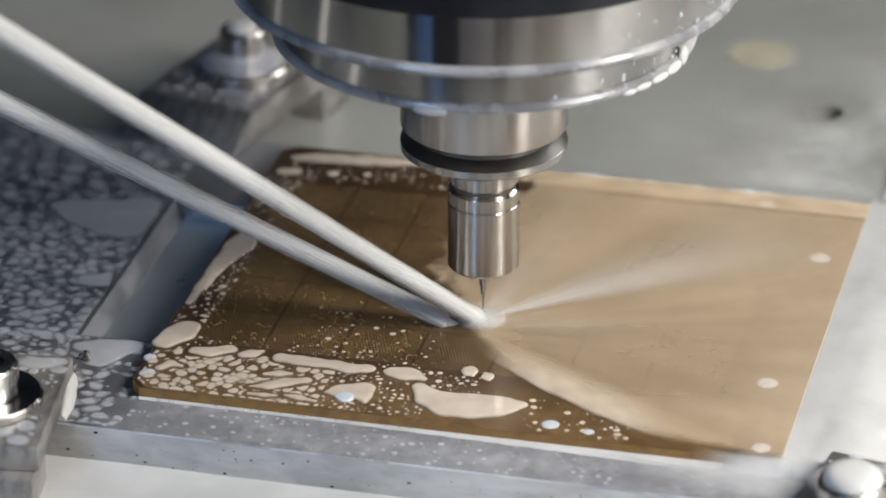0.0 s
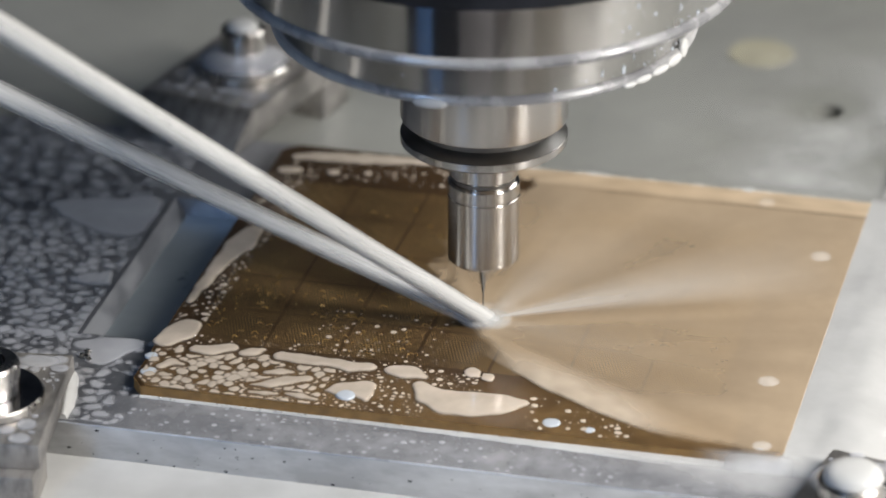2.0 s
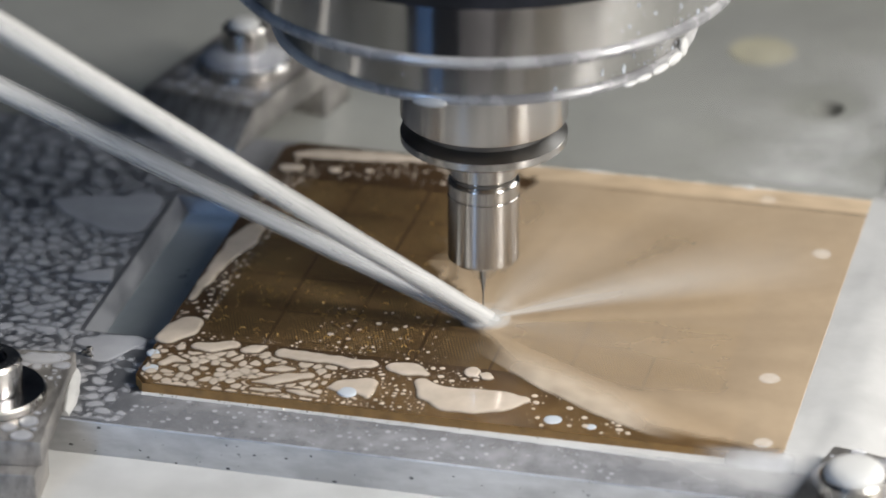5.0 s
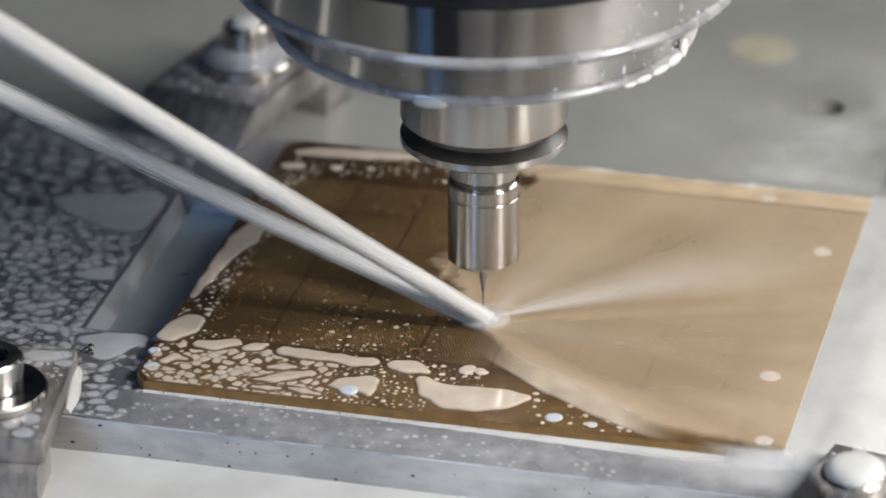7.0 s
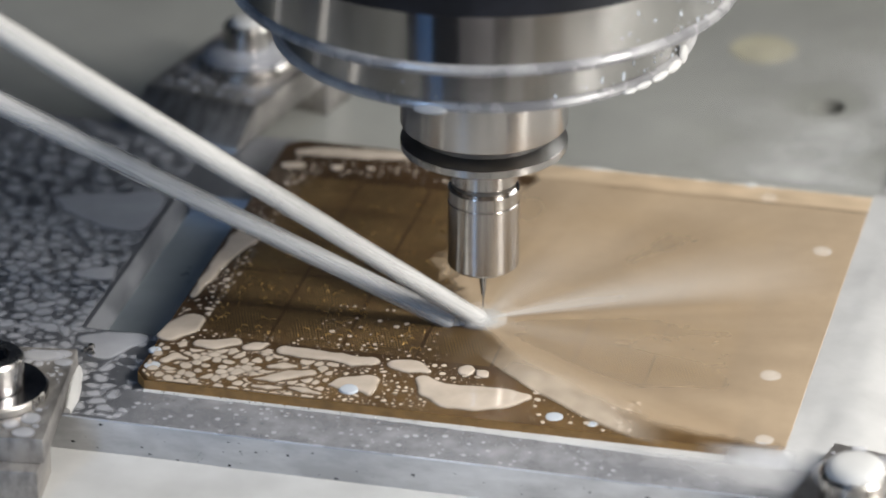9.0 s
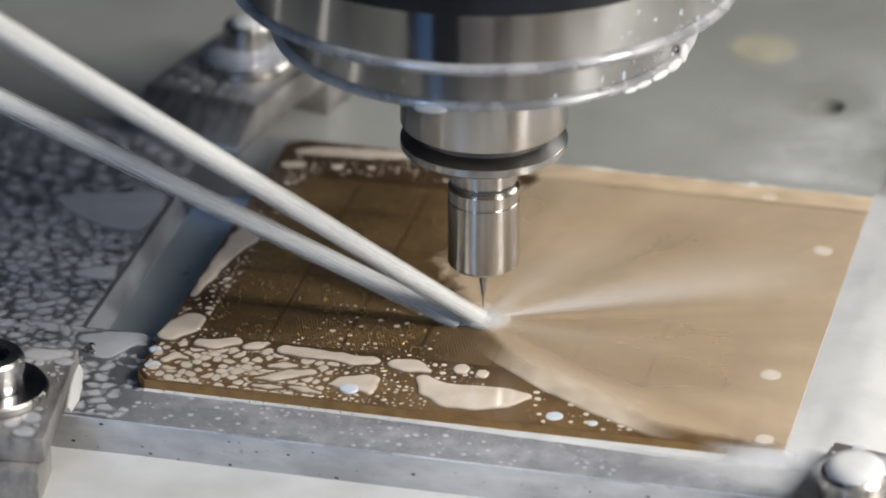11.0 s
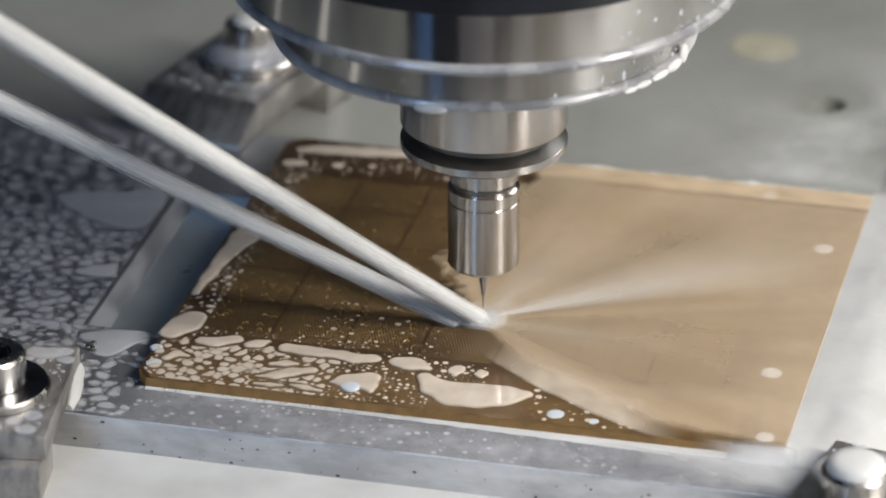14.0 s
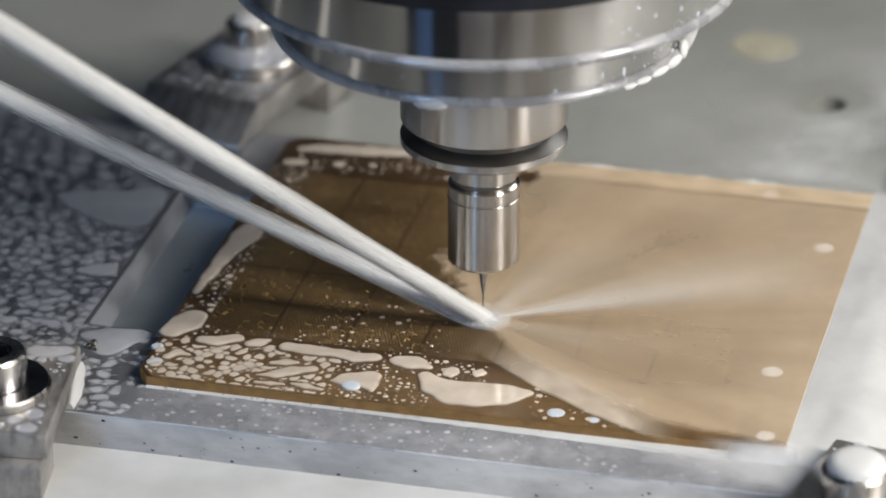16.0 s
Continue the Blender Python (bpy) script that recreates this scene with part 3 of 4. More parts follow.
def build_spindle(s):
    part("nose_ring", lathe([(15.0, 62.6), (37.5, 62.6), (39.3, 63.0), (39.3, 74), (30, 74.2)], 160), M_CHROME, s)
    part("nose_lip", lathe([(37.4, 62.5), (39.2, 62.15), (40.1, 62.6), (40.3, 63.3), (40.0, 64.0), (39.2, 64.3)], 160, False), M_LIP, s, "rim coated with grey coolant")
    part("clamp_ring", lathe([(38, 73.2), (46.6, 73.2), (47.5, 74.0), (47.5, 84.6), (46.9, 85.4), (40, 85.6)], 160), M_CHROME, s)
    part("ring_lip", lathe([(46.4, 73.1), (47.6, 73.0), (48.3, 73.5), (48.5, 74.2), (48.2, 74.9), (47.4, 75.3)], 160, False), M_LIP, s, "rim coated with grey coolant")
    part("housing", lathe([(40, 84.6), (47.6, 84.5), (47.8, 86), (48.6, 96), (54, 130), (54, 200)], 128), M_BLACK, s, "glossy black housing")
    h = part("tool_holder", lathe([(6.3, 37.45), (15.3, 37.45), (16.0, 38.0), (16.0, 39.4), (13.5, 40.9), (13.5, 42.3), (15.9, 43.0), (16.0, 43.3), (16.0, 61.9), (15.0, 63.0)], 128), M_TURNED, s, "turned steel tool holder")
    part("gripper_groove", lathe([(15.95, 39.5), (13.6, 40.95), (13.6, 42.25), (15.8, 43.0)], 96, False), M_GROOVE, h)
    part("shrink_nose", lathe([(1.3, 12.2), (6.1, 12.2), (6.93, 13.0), (6.93, 26.2), (6.80, 26.35), (6.80, 26.55), (6.93, 26.7), (6.93, 29.0), (6.6, 29.5), (6.2, 29.7), (6.2, 30.3), (6.55, 30.7), (6.55, 37.6)], 96), M_TURNED, h, "turned steel shrink chuck nose")
    part("nose_groove", lathe([(6.26, 29.72), (6.26, 30.28)], 96, False), M_GROOVE, h)
    for deg, r, z, w, hgt in ((-14, 40.2, 62.7, 3.2, 0.9), (41, 40.3, 62.7, 1.6, 0.5), (46, 40.3, 62.8, 2.2, 0.6), (53, 40.3, 62.9, 2.6, 0.7), (60, 40.3, 63.1, 2.8, 1.0), (66, 40.2, 63.9, 1.6, 1.9), (56, 39.3, 68.0, 0.6, 1.1), (63, 47.5, 80.0, 0.6, 1.4)):
        bm = bmesh.new()
        bmesh.ops.create_icosphere(bm, subdivisions=3, radius=1.0)
        bmesh.ops.scale(bm, vec=(w, 0.7, hgt), verts=bm.verts)
        a = radians(deg)
        part("drip", bm, M_MILK_POOL, s, "white drip of coolant on the rim", at=P(r * math.sin(a), -r * math.cos(a), z, deg))
    for name, r, z0, z1, a0, a1, count, seed in (("splash", 39.35, 64.6, 72.6, 24, 72, 60, 5), ("splash", 47.55, 75.6, 84.0, 28, 66, 34, 6), ("splash", 39.35, 64.6, 70.0, -40, 20, 9, 7)):
        bm, g = bmesh.new(), random.Random(seed)
        for _ in range(count):
            a, z = radians(a0 + (a1 - a0) * g.random() ** 0.7), z0 + (z1 - z0) * g.random() ** 1.4
            size = 0.08 + 0.45 * g.random() ** 3
            m = Matrix.Rotation(a, 4, "Z") @ Matrix.Translation((0, -r, z)) @ Matrix.Diagonal((size, 0.07, size * g.uniform(0.8, 2.2), 1))
            bmesh.ops.create_icosphere(bm, subdivisions=1, radius=1.0, matrix=m)
        part(name, bm, M_HOLE_MILK, s, "dried splashes of coolant on the ring")
    part("drill_bit", lathe([(0.02, 1.05), (0.17, 1.35), (0.17, 4.6), (0.30, 5.6), (0.42, 6.0), (1.05, 11.2), (1.2, 12.6)], 32), M_CARBIDE, h, "slender carbide micro drill")


build_spindle(spindle)

# ---- clamps and screws ----


def cap_screw(m, label, group, cap=0.0, r=6.5, h=8.0):
    """cap: the radius of the coolant bead standing in the socket."""
    t = thing("cap_screw", m, label, "screw", group)
    hex_r = 0.58 * r
    bm = lathe([(0.62 * r, -3), (0.62 * r, 0), (r - 0.3, 0.0), (r, 0.4), (r, h - 0.6), (r - 0.5, h), (hex_r, h)], 72, False)
    part("head", bm, M_BOLT, t)
    bm = bmesh.new()
    rim = [(hex_r * math.cos(math.pi * i / 3), hex_r * math.sin(math.pi * i / 3)) for i in range(6)]
    loft(bm, [[(x * 0.9, y * 0.9, 0.45 * h) for x, y in rim], [(x * 0.9, y * 0.9, h - 0.3) for x, y in rim], [(x * 1.04, y * 1.04, h) for x, y in rim]], False, True)
    bmesh.ops.reverse_faces(bm, faces=bm.faces)
    part("hex_socket", bm, M_DARK, t, flat=True)
    if cap:
        bm = bmesh.new()
        dome(bm, wobbly(0, 0, cap, cap, 0, 0.02, 48, 3), h - 0.1, 0.42 * cap, ((1, 0), (0.98, 0.25), (0.92, 0.5), (0.8, 0.74), (0.6, 0.9), (0.35, 0.98), (0.12, 1)))
        part("coolant_cap", bm, M_MILK_POOL, t, "white bead of milky coolant on the head")
    return t


def washer(m, group, label, r=12.4):
    t = thing("washer", m, label, "washer", group)
    part("rim", lathe([(r - 0.3, 0.05), (r + 0.05, 0.3), (r + 0.05, 1.5), (r - 0.42, 1.95)], 80, False), M_BOLT, t, "bright turned rim")
    part("washer_ring", lathe([(4.3, 0), (r - 0.3, 0), (r, 0.3), (r, 1.5), (r - 0.4, 1.9), (r - 2, 2.0), (4.3, 2.0)], 80, False), M_WASHER, t)
    return t


def strap_clamp(m, label, w, l, z0, z1, foot, group="strap clamps"):
    """Clamp bar along its own y, resting on the fixture at one end and on a heel block at the other."""
    t = thing("strap_clamp", m, label, "clamp", group)
    part("bar", box(-w / 2, w / 2, -l / 2, l / 2, z0, z1, 0.5), M_CLAMP, t)
    part("heel_block", box(-w / 2 + 0.8, w / 2 - 0.8, *foot, 0.1, z0 - 0.02, 0.4), M_CLAMP, t)
    return t


strap_clamp(FIX @ P(-84.5, -71.2, 0, 8), "worn steel strap clamp wet with coolant drops", 26, 36, 7.82, 13.0, (-21, -8))
washer(FIX @ P(-84.3, -72.6, 13.0), "clamp washers", "oily steel washer under the clamp screw", 10.8)
cap_screw(FIX @ P(-84.3, -72.6, 15.0), "steel socket head cap screw holding the clamp", "clamp screws", 0.0, 6.5, 6.2)

strap_clamp(FIX @ P(81.6, -72.9, 0, -12), "steel strap clamp splashed with milky coolant", 28, 33, 7.82, 13.0, (-16, -5))
cap_screw(FIX @ P(77.9, -74.2, 13.0), "socket head cap screw filled with white coolant", "clamp screws", 5.5, 6.4, 6.0)


def far_clamp():
    """Thick bar along its own y: a ramped nose on the fixture, a heel block behind."""
    t = thing("strap_clamp", FIX @ P(-80.6, 74.0, 0, -13), "dark wet strap clamp on the far fixture edge", "clamp", "strap clamps")
    side = [(-22.0, 7.82), (-21.0, 9.2), (-13.0, 15.0), (31.0, 15.0), (32.0, 14.2), (32.0, 8.4), (-14.0, 7.82)]
    bm = bmesh.new()
    loft(bm, [[(-13.5, y, z) for y, z in side], [(13.5, y, z) for y, z in side]])
    bmesh.ops.recalc_face_normals(bm, faces=bm.faces)
    bmesh.ops.bevel(bm, geom=list(bm.edges), offset=0.5, segments=2, affect="EDGES", profile=0.5)
    part("bar", bm, M_CLAMP, t)
    part("heel_block", box(-12.5, 13.4, 19.0, 30.0, 0.1, 8.38, 0.4), M_CLAMP, t)


far_clamp()
washer(FIX @ P(-78.6, 80.2, 15.0), "clamp washers", "washer covered with pooled white coolant", 10.0)
cap_screw(FIX @ P(-78.9, 81.0, 17.0), "socket head cap screw capped with white coolant", "clamp screws", 3.4, 4.9, 7.4)

# ---- coolant drops ----
rng = random.Random(5)


def waves(x, y, seed, size):
    """Smooth noise over arrays, about -1 to 1; size: its length in millimetres."""
    g = np.random.RandomState(seed)
    out = 0
    for _ in range(14):
        a, p = g.uniform(0, 2 * np.pi, 2)
        k = 2 * np.pi / (size * g.uniform(0.7, 1.6))
        out = out + np.sin(k * (np.cos(a) * x + np.sin(a) * y) + p)
    return out / 14 ** 0.5 / 1.4


def blurred(a, s):
    """A smooth copy of the array; s: the blur's width in cells."""
    pad = int(4 * s) + 1
    b = np.pad(a, pad, mode="edge")
    fy, fx = np.fft.fftfreq(b.shape[0])[:, None], np.fft.rfftfreq(b.shape[1])[None, :]
    c = np.fft.irfft2(np.fft.rfft2(b) * np.exp(-2 * (np.pi * s) ** 2 * (fx * fx + fy * fy)), b.shape)
    return c[pad:-pad, pad:-pad]


def wet_sheet(bm, gx, gy, field, z, height, soft):
    """One rounded sheet where the field is above nought, dipping below the surface elsewhere; u holds its share of the full depth."""
    q = np.clip(field / soft, 0, 1)
    share = np.sqrt(1 - (1 - q) ** 2)
    h = np.where(field > 0, height * share, np.maximum(field, -0.3))
    wet = field > 0
    uv = bm.loops.layers.uv.verify()
    vs = {}
    for j, i in np.argwhere(wet[:-1, :-1] | wet[1:, :-1] | wet[:-1, 1:] | wet[1:, 1:]):
        quad, depth = [], []
        for b, a in ((j, i), (j, i + 1), (j + 1, i + 1), (j + 1, i)):
            if (b, a) not in vs:
                vs[b, a] = bm.verts.new((gx[b, a], gy[b, a], z + h[b, a]))
            quad.append(vs[b, a])
            depth.append(share[b, a])
        for lp, d in zip(bm.faces.new(quad).loops, depth):
            lp[uv].uv = (d, 0)


def wet_cells(bm, bounds, count, rmin, rmax, cover, z, height, step, seed, keep=None, power=2.0, warp=0.5, merge=0.1, soft=0.6, rounding=0.3, close=0.85):
    """Coolant drawn up into crowded, rounded, partly merging drops that cover that share of the surface."""
    x0, x1, y0, y1 = bounds
    g = np.random.RandomState(seed)
    sizes = np.sort(rmin + (rmax - rmin) * g.uniform(0, 1, count) ** power)[::-1]
    pts = np.zeros((0, 3))
    for r in sizes:
        for _ in range(6):
            x, y = g.uniform(x0, x1), g.uniform(y0, y1)
            if not len(pts) or np.all(np.hypot(pts[:, 0] - x, pts[:, 1] - y) > close * (pts[:, 2] + r)):
                pts = np.vstack([pts, (x, y, r)])
                break
    nx, ny = int((x1 - x0) / step) + 1, int((y1 - y0) / step) + 1
    gx, gy = np.meshgrid(np.linspace(x0, x1, nx), np.linspace(y0, y1, ny))
    wx = gx + warp * waves(gx, gy, seed + 1, 5.0)
    wy = gy + warp * waves(gx, gy, seed + 2, 5.0)
    f1, f2 = np.full(gx.shape, 9.0), np.full(gx.shape, 9.0)
    for x, y, r in pts:
        reach = r + 2.2 * rmax + 2 * warp + 1.0
        i0, i1 = max(0, int((x - reach - x0) / step)), min(nx, int((x + reach - x0) / step) + 2)
        j0, j1 = max(0, int((y - reach - y0) / step)), min(ny, int((y + reach - y0) / step) + 2)
        d = np.hypot(wx[j0:j1, i0:i1] - x, wy[j0:j1, i0:i1] - y) - r
        a, b = f1[j0:j1, i0:i1], f2[j0:j1, i0:i1]
        f2[j0:j1, i0:i1] = np.minimum(b, np.maximum(a, d))
        f1[j0:j1, i0:i1] = np.minimum(a, d)
    field = np.minimum((f2 - f1) / 2, 0.45 * rmax + 0.2 - f1)
    field = blurred(field, rounding / step) + merge * waves(gx, gy, seed + 3, 7.0)
    inside = keep(gx, gy) if keep is not None else np.full(gx.shape, 9.0)
    field = np.minimum(field - np.quantile(field[inside > 0], 1 - cover), inside)
    wet_sheet(bm, gx, gy, field, z, height, soft)


def puddle_mesh(rounds, z, height, step=0.22, k=1.3, rough=0.25, seed=0, soft=1.1):
    """A puddle grown together from rounds (x, y, radius)."""
    bm = bmesh.new()
    m = max(r for _, _, r in rounds) + 2.5
    x0, x1 = min(p[0] for p in rounds) - m, max(p[0] for p in rounds) + m
    y0, y1 = min(p[1] for p in rounds) - m, max(p[1] for p in rounds) + m
    gx, gy = np.meshgrid(np.arange(x0, x1, step), np.arange(y0, y1, step))
    total = np.zeros(gx.shape)
    for (x, y, r), (u, v, q) in zip(rounds, rounds[1:] or rounds):
        dx, dy = u - x, v - y
        w = np.clip(((gx - x) * dx + (gy - y) * dy) / max(1e-6, dx * dx + dy * dy), 0, 1)
        total += np.exp(-k * np.clip(np.hypot(gx - x - dx * w, gy - y - dy * w) - r - (q - r) * w, -20, 20))
    field = np.log(total) / k + rough * waves(gx, gy, seed + 90, 6.0)
    wet_sheet(bm, gx, gy, field, z, height, soft)
    return bm


def clamp_drops(m, w, l, z, label, blockers, puddle=None):
    bm = bmesh.new()
    cells(bm, rng, lambda x, y: True, (-w / 2 + 1.2, w / 2 - 1.2, -l / 2 + 1.2, l / 2 - 1.2), 70, 0.2, 2.2, 0.6, z + 0.01, 0.25, blockers, 2.0, 1.3)
    if puddle:
        dome(bm, wobbly(*puddle[:4], 0, 0.08, 40, 8), z + 0.01, puddle[4], ((1, 0), (0.96, 0.35), (0.85, 0.7), (0.6, 0.95), (0.4, 1.0)))
    ob = part("coolant_drops", bm, M_MILK)
    ob.matrix_basis = m
    table_things.append(ob)
    tagged(ob, label, "coolant drops", kind="stuff")


clamp_drops(FIX @ P(-84.5, -71.2, 0, 8), 26, 36, 13.0, "white coolant drops on the worn steel clamp", [(-1, -0.3, 12.6, 12.6)], (7.0, 14.2, 4.6, 2.6, 0.5))
clamp_drops(FIX @ P(-80.6, 74.0, 0, -13), 25, 24, 15.0, "white coolant pooled round the far clamp screw", [(0.8, 6.4, 11, 11)], (0.6, 6.2, 10.2, 9.8, 4.4))
clamp_drops(FIX @ P(81.6, -72.9, 0, -12), 28, 33, 13.0, "white coolant spread over the splashed clamp", [(-4, -2.5, 11, 11)], (-2, 6, 12.0, 9.6, 0.5))


def fixture_drops():
    bm = bmesh.new()
    pools = [((-101, 20, 2.0), (-95, 19, 5.0), (-88, 18, 7.5), (-84.5, 24, 3.5), (-84, 12, 3.0)), ((-86.5, -11.5, 1.6), (-83.0, -10.5, 2.4), (-81.6, -8.0, 0.9)),
             ((-76.5, -38, 2.0), (-71, -37.5, 3.6), (-68, -36, 1.4), (-72.5, -43, 2.6))]

    def off_pools(x, y):
        return np.min([np.hypot(x - a, y - b) - r - 0.9 for pool in pools for a, b, r in pool], axis=0)

    def beyond(x, y):
        return np.minimum(np.minimum(-79.6 - x, 59.0 - y), off_pools(x, y))

    def near_strip(x, y):
        return np.minimum(np.minimum(-62.5 - x - 0.2 * (y + 50) + 5 * waves(x, y, 77, 9.0), y + 67.3), off_pools(x, y))
    wet_cells(bm, (-134, -79.2, 12, 59.5), 420, 0.6, 2.6, 0.68, TOP_F, 0.14, 0.40, 22, beyond, 1.3, 0.9, 0.10, 2.2)
    wet_cells(bm, (-122, -79.2, -37, 12), 1100, 0.35, 1.7, 0.74, TOP_F, 0.14, 0.28, 21, beyond, 1.5, 0.6, 0.08, 0.7, 0.34)
    wet_cells(bm, (-97, -60, -67.5, -34), 900, 0.15, 1.7, 0.66, TOP_F, 0.14, 0.24, 31, near_strip, 2.6, 0.6, 0.10, 1.0, 0.24)
    for k, rounds in enumerate(pools):
        more = puddle_mesh(rounds, TOP_F, 0.2, 0.35, 0.8, 0.4, k)
        me = bpy.data.meshes.new("pool")
        more.to_mesh(me)
        more.free()
        bm.from_mesh(me)
        bpy.data.meshes.remove(me)
    cells(bm, rng, lambda x, y: True, (-71, 60, -67.5, -56.5), 640, 0.05, 0.62, 0.4, TOP_F + 0.05, 0.10, (), 5.0, 1.2)
    ob = part("coolant_drops", bm, M_MILK)
    ob.matrix_basis = FIX
    table_things.append(ob)
    tagged(ob, "crowded milky coolant drops on the fixture plate", "coolant drops", kind="stuff")


fixture_drops()


def strip_haze():
    """Thin even coat of coolant on the near strip of the plate."""
    ob = cover_sheet("coolant_haze", (-74, 73, -68.3, -55.9), 0.8, lambda x, y: TOP_F + 0.03 + 0.02 * noise.noise((x * 0.25, y * 0.4, 3)),
                     lambda x, y: ease(x, -72, -52) * (0.50 + 0.18 * noise.noise((x * 0.07, y * 0.15, 4))), M_HAZE, None)
    ob.matrix_basis = FIX
    table_things.append(ob)
    tagged(ob, "thin grey coat of coolant on the near plate edge", "coolant", kind="stuff")


strip_haze()


def clamp_bead():
    bm = bmesh.new()
    rings = []
    for i in range(31):
        u = i / 30
        x, y = -73.9 + 3.4 * u, -50.5 - 17.0 * u
        r = 1.5 * math.sin(math.pi * (0.08 + 0.84 * u)) ** 0.6 + 0.2 * noise.noise((u * 5, 0, 0))
        rings.append([(x - 0.8 + r * 1.1 * math.cos(a), y, TOP_F + r * 1.7 * math.sin(a)) for a in np.linspace(-0.1, math.pi, 9)])
    loft(bm, rings)
    bmesh.ops.recalc_face_normals(bm, faces=bm.faces)
    ob = part("coolant_bead", bm, M_MILK_POOL)
    ob.matrix_basis = FIX
    table_things.append(ob)
    tagged(ob, "white coolant fillet along the clamp's foot", "coolant")


clamp_bead()


def bubble(x, y, r):
    bm = lathe([(0.55 * r, 0), (0.9 * r, 0.25 * r), (r, 0.7 * r), (0.85 * r, 1.2 * r), (0.5 * r, 1.5 * r), (0.08 * r, 1.65 * r)], 20)
    # A clear bubble; bright steel stands in for its glints.
    ob = part("coolant_bubble", bm, M_BOLT)
    ob.matrix_basis = FIX @ P(x, y, TOP_F)
    table_things.append(ob)
    tagged(ob, "small clear bubble beside the clamp, glints given as steel", "ball", "balls beside the clamp")


for bx, by, br in ((-75.6, -43.0, 0.55), (-74.9, -41.6, 0.7), (-74.4, -43.4, 0.6), (-73.7, -44.0, 0.4)):
    bubble(bx, by, br)

PUDDLES = [  # rounds (x, y, radius) of each puddle, and its label
    ([(-60.6, -37.0, 2.4), (-59.2, -33.2, 3.3), (-58.2, -29.6, 2.6)], "rounded cream puddle of milky coolant on the board"),
    ([(-54.0, -38.9, 1.5), (-51.0, -38.6, 1.7), (-47.6, -36.6, 1.7)], "bean-shaped cream puddle of milky coolant on the board"),
    ([(-44.6, -38.2, 1.2), (-43.0, -37.2, 1.5), (-41.4, -36.0, 0.8)], "small cream puddle of milky coolant on the board"),
    ([(-37.2, -37.6, 1.7), (-33.6, -37.9, 1.8), (-30, -38.0, 1.7), (-26.4, -38.0, 1.6), (-23.2, -38.8, 1.6), (-20.4, -38.2, 1.9)], "long cream puddle of milky coolant on the board"),
    ([(-14.8, -38.3, 2.1), (-12.2, -38.4, 2.4), (-8.8, -39.8, 1.1)], "tapering cream puddle of milky coolant on the board"),
    ([(-8.6, -43.0, 1.6), (-5.6, -46.6, 3.2), (-1.6, -48.2, 4.3), (3.0, -48.0, 4.6), (7.4, -46.8, 3.9), (11.4, -45.2, 1.5)], "large whitish puddle of milky coolant on the board"),
    ([(-58.4, -47.0, 1.2), (-57.0, -44.8, 1.0), (-54.6, -45.4, 0.5)], "cream smear of coolant beside the corner hole"),
    ([(-25.6, -49.2, 0.5), (-22.0, -48.0, 2.7), (-19.0, -46.2, 2.3), (-18.2, -48.6, 1.9), (-17.2, -51.0, 0.7)], "star-shaped cream puddle round a filled hole"),
    ([(-39.8, -50.2, 0.6), (-36.4, -49.0, 1.2), (-33.4, -47.0, 1.6), (-30.2, -45.4, 1.2)], "slanting cream puddle of milky coolant on the board"),
    ([(-32.4, -52.0, 0.5), (-29.4, -52.4, 0.8), (-26.4, -53.0, 0.4)], "thin cream puddle of coolant near the board edge"),
    ([(-39.2, -53.0, 0.5), (-36.4, -52.8, 0.7), (-34.0, -52.6, 0.3)], "thin cream puddle of coolant near the board edge"),
    ([(-38.2, -44.8, 0.8), (-35.8, -43.9, 1.2), (-33.6, -43.6, 0.6)], "small cream puddle of milky coolant on the board"),
    ([(-61.0, -20.0, 0.8), (-60.6, -13.0, 1.2), (-60.0, -6.0, 1.6), (-59.4, 0.0, 2.0), (-58.4, 7.0, 3.0), (-57.6, 13.0, 2.4)], "long cream puddle along the board's side edge"),
    ([(-59.2, 42.4, 1.6), (-56.6, 43.0, 1.7)], "oval cream puddle near the board's far corner"),
    ([(-58.2, 49.6, 1.5), (-54, 50.6, 2.1), (-49, 51.2, 2.3), (-44, 51.8, 2.3), (-39, 52.6, 2.0), (-33, 53.0, 1.4), (-27, 53.2, 1.0)], "long cream puddle along the far board edge"),
    ([(-48.6, 43.6, 1.5)], "small round cream puddle on the board"),
    ([(-41.7, 45.0, 1.1)], "small round cream puddle on the board"),
]


def off_puddles(x, y):
    out = np.full(x.shape, 9.0)
    for rounds, _ in PUDDLES:
        for (a, b, r), (c, d, q) in zip(rounds, rounds[1:] + rounds[-1:]):
            for w in (0, 0.5):
                out = np.minimum(out, np.hypot(x - a - (c - a) * w, y - b - (d - b) * w) - r - (q - r) * w - 0.75)
    return out


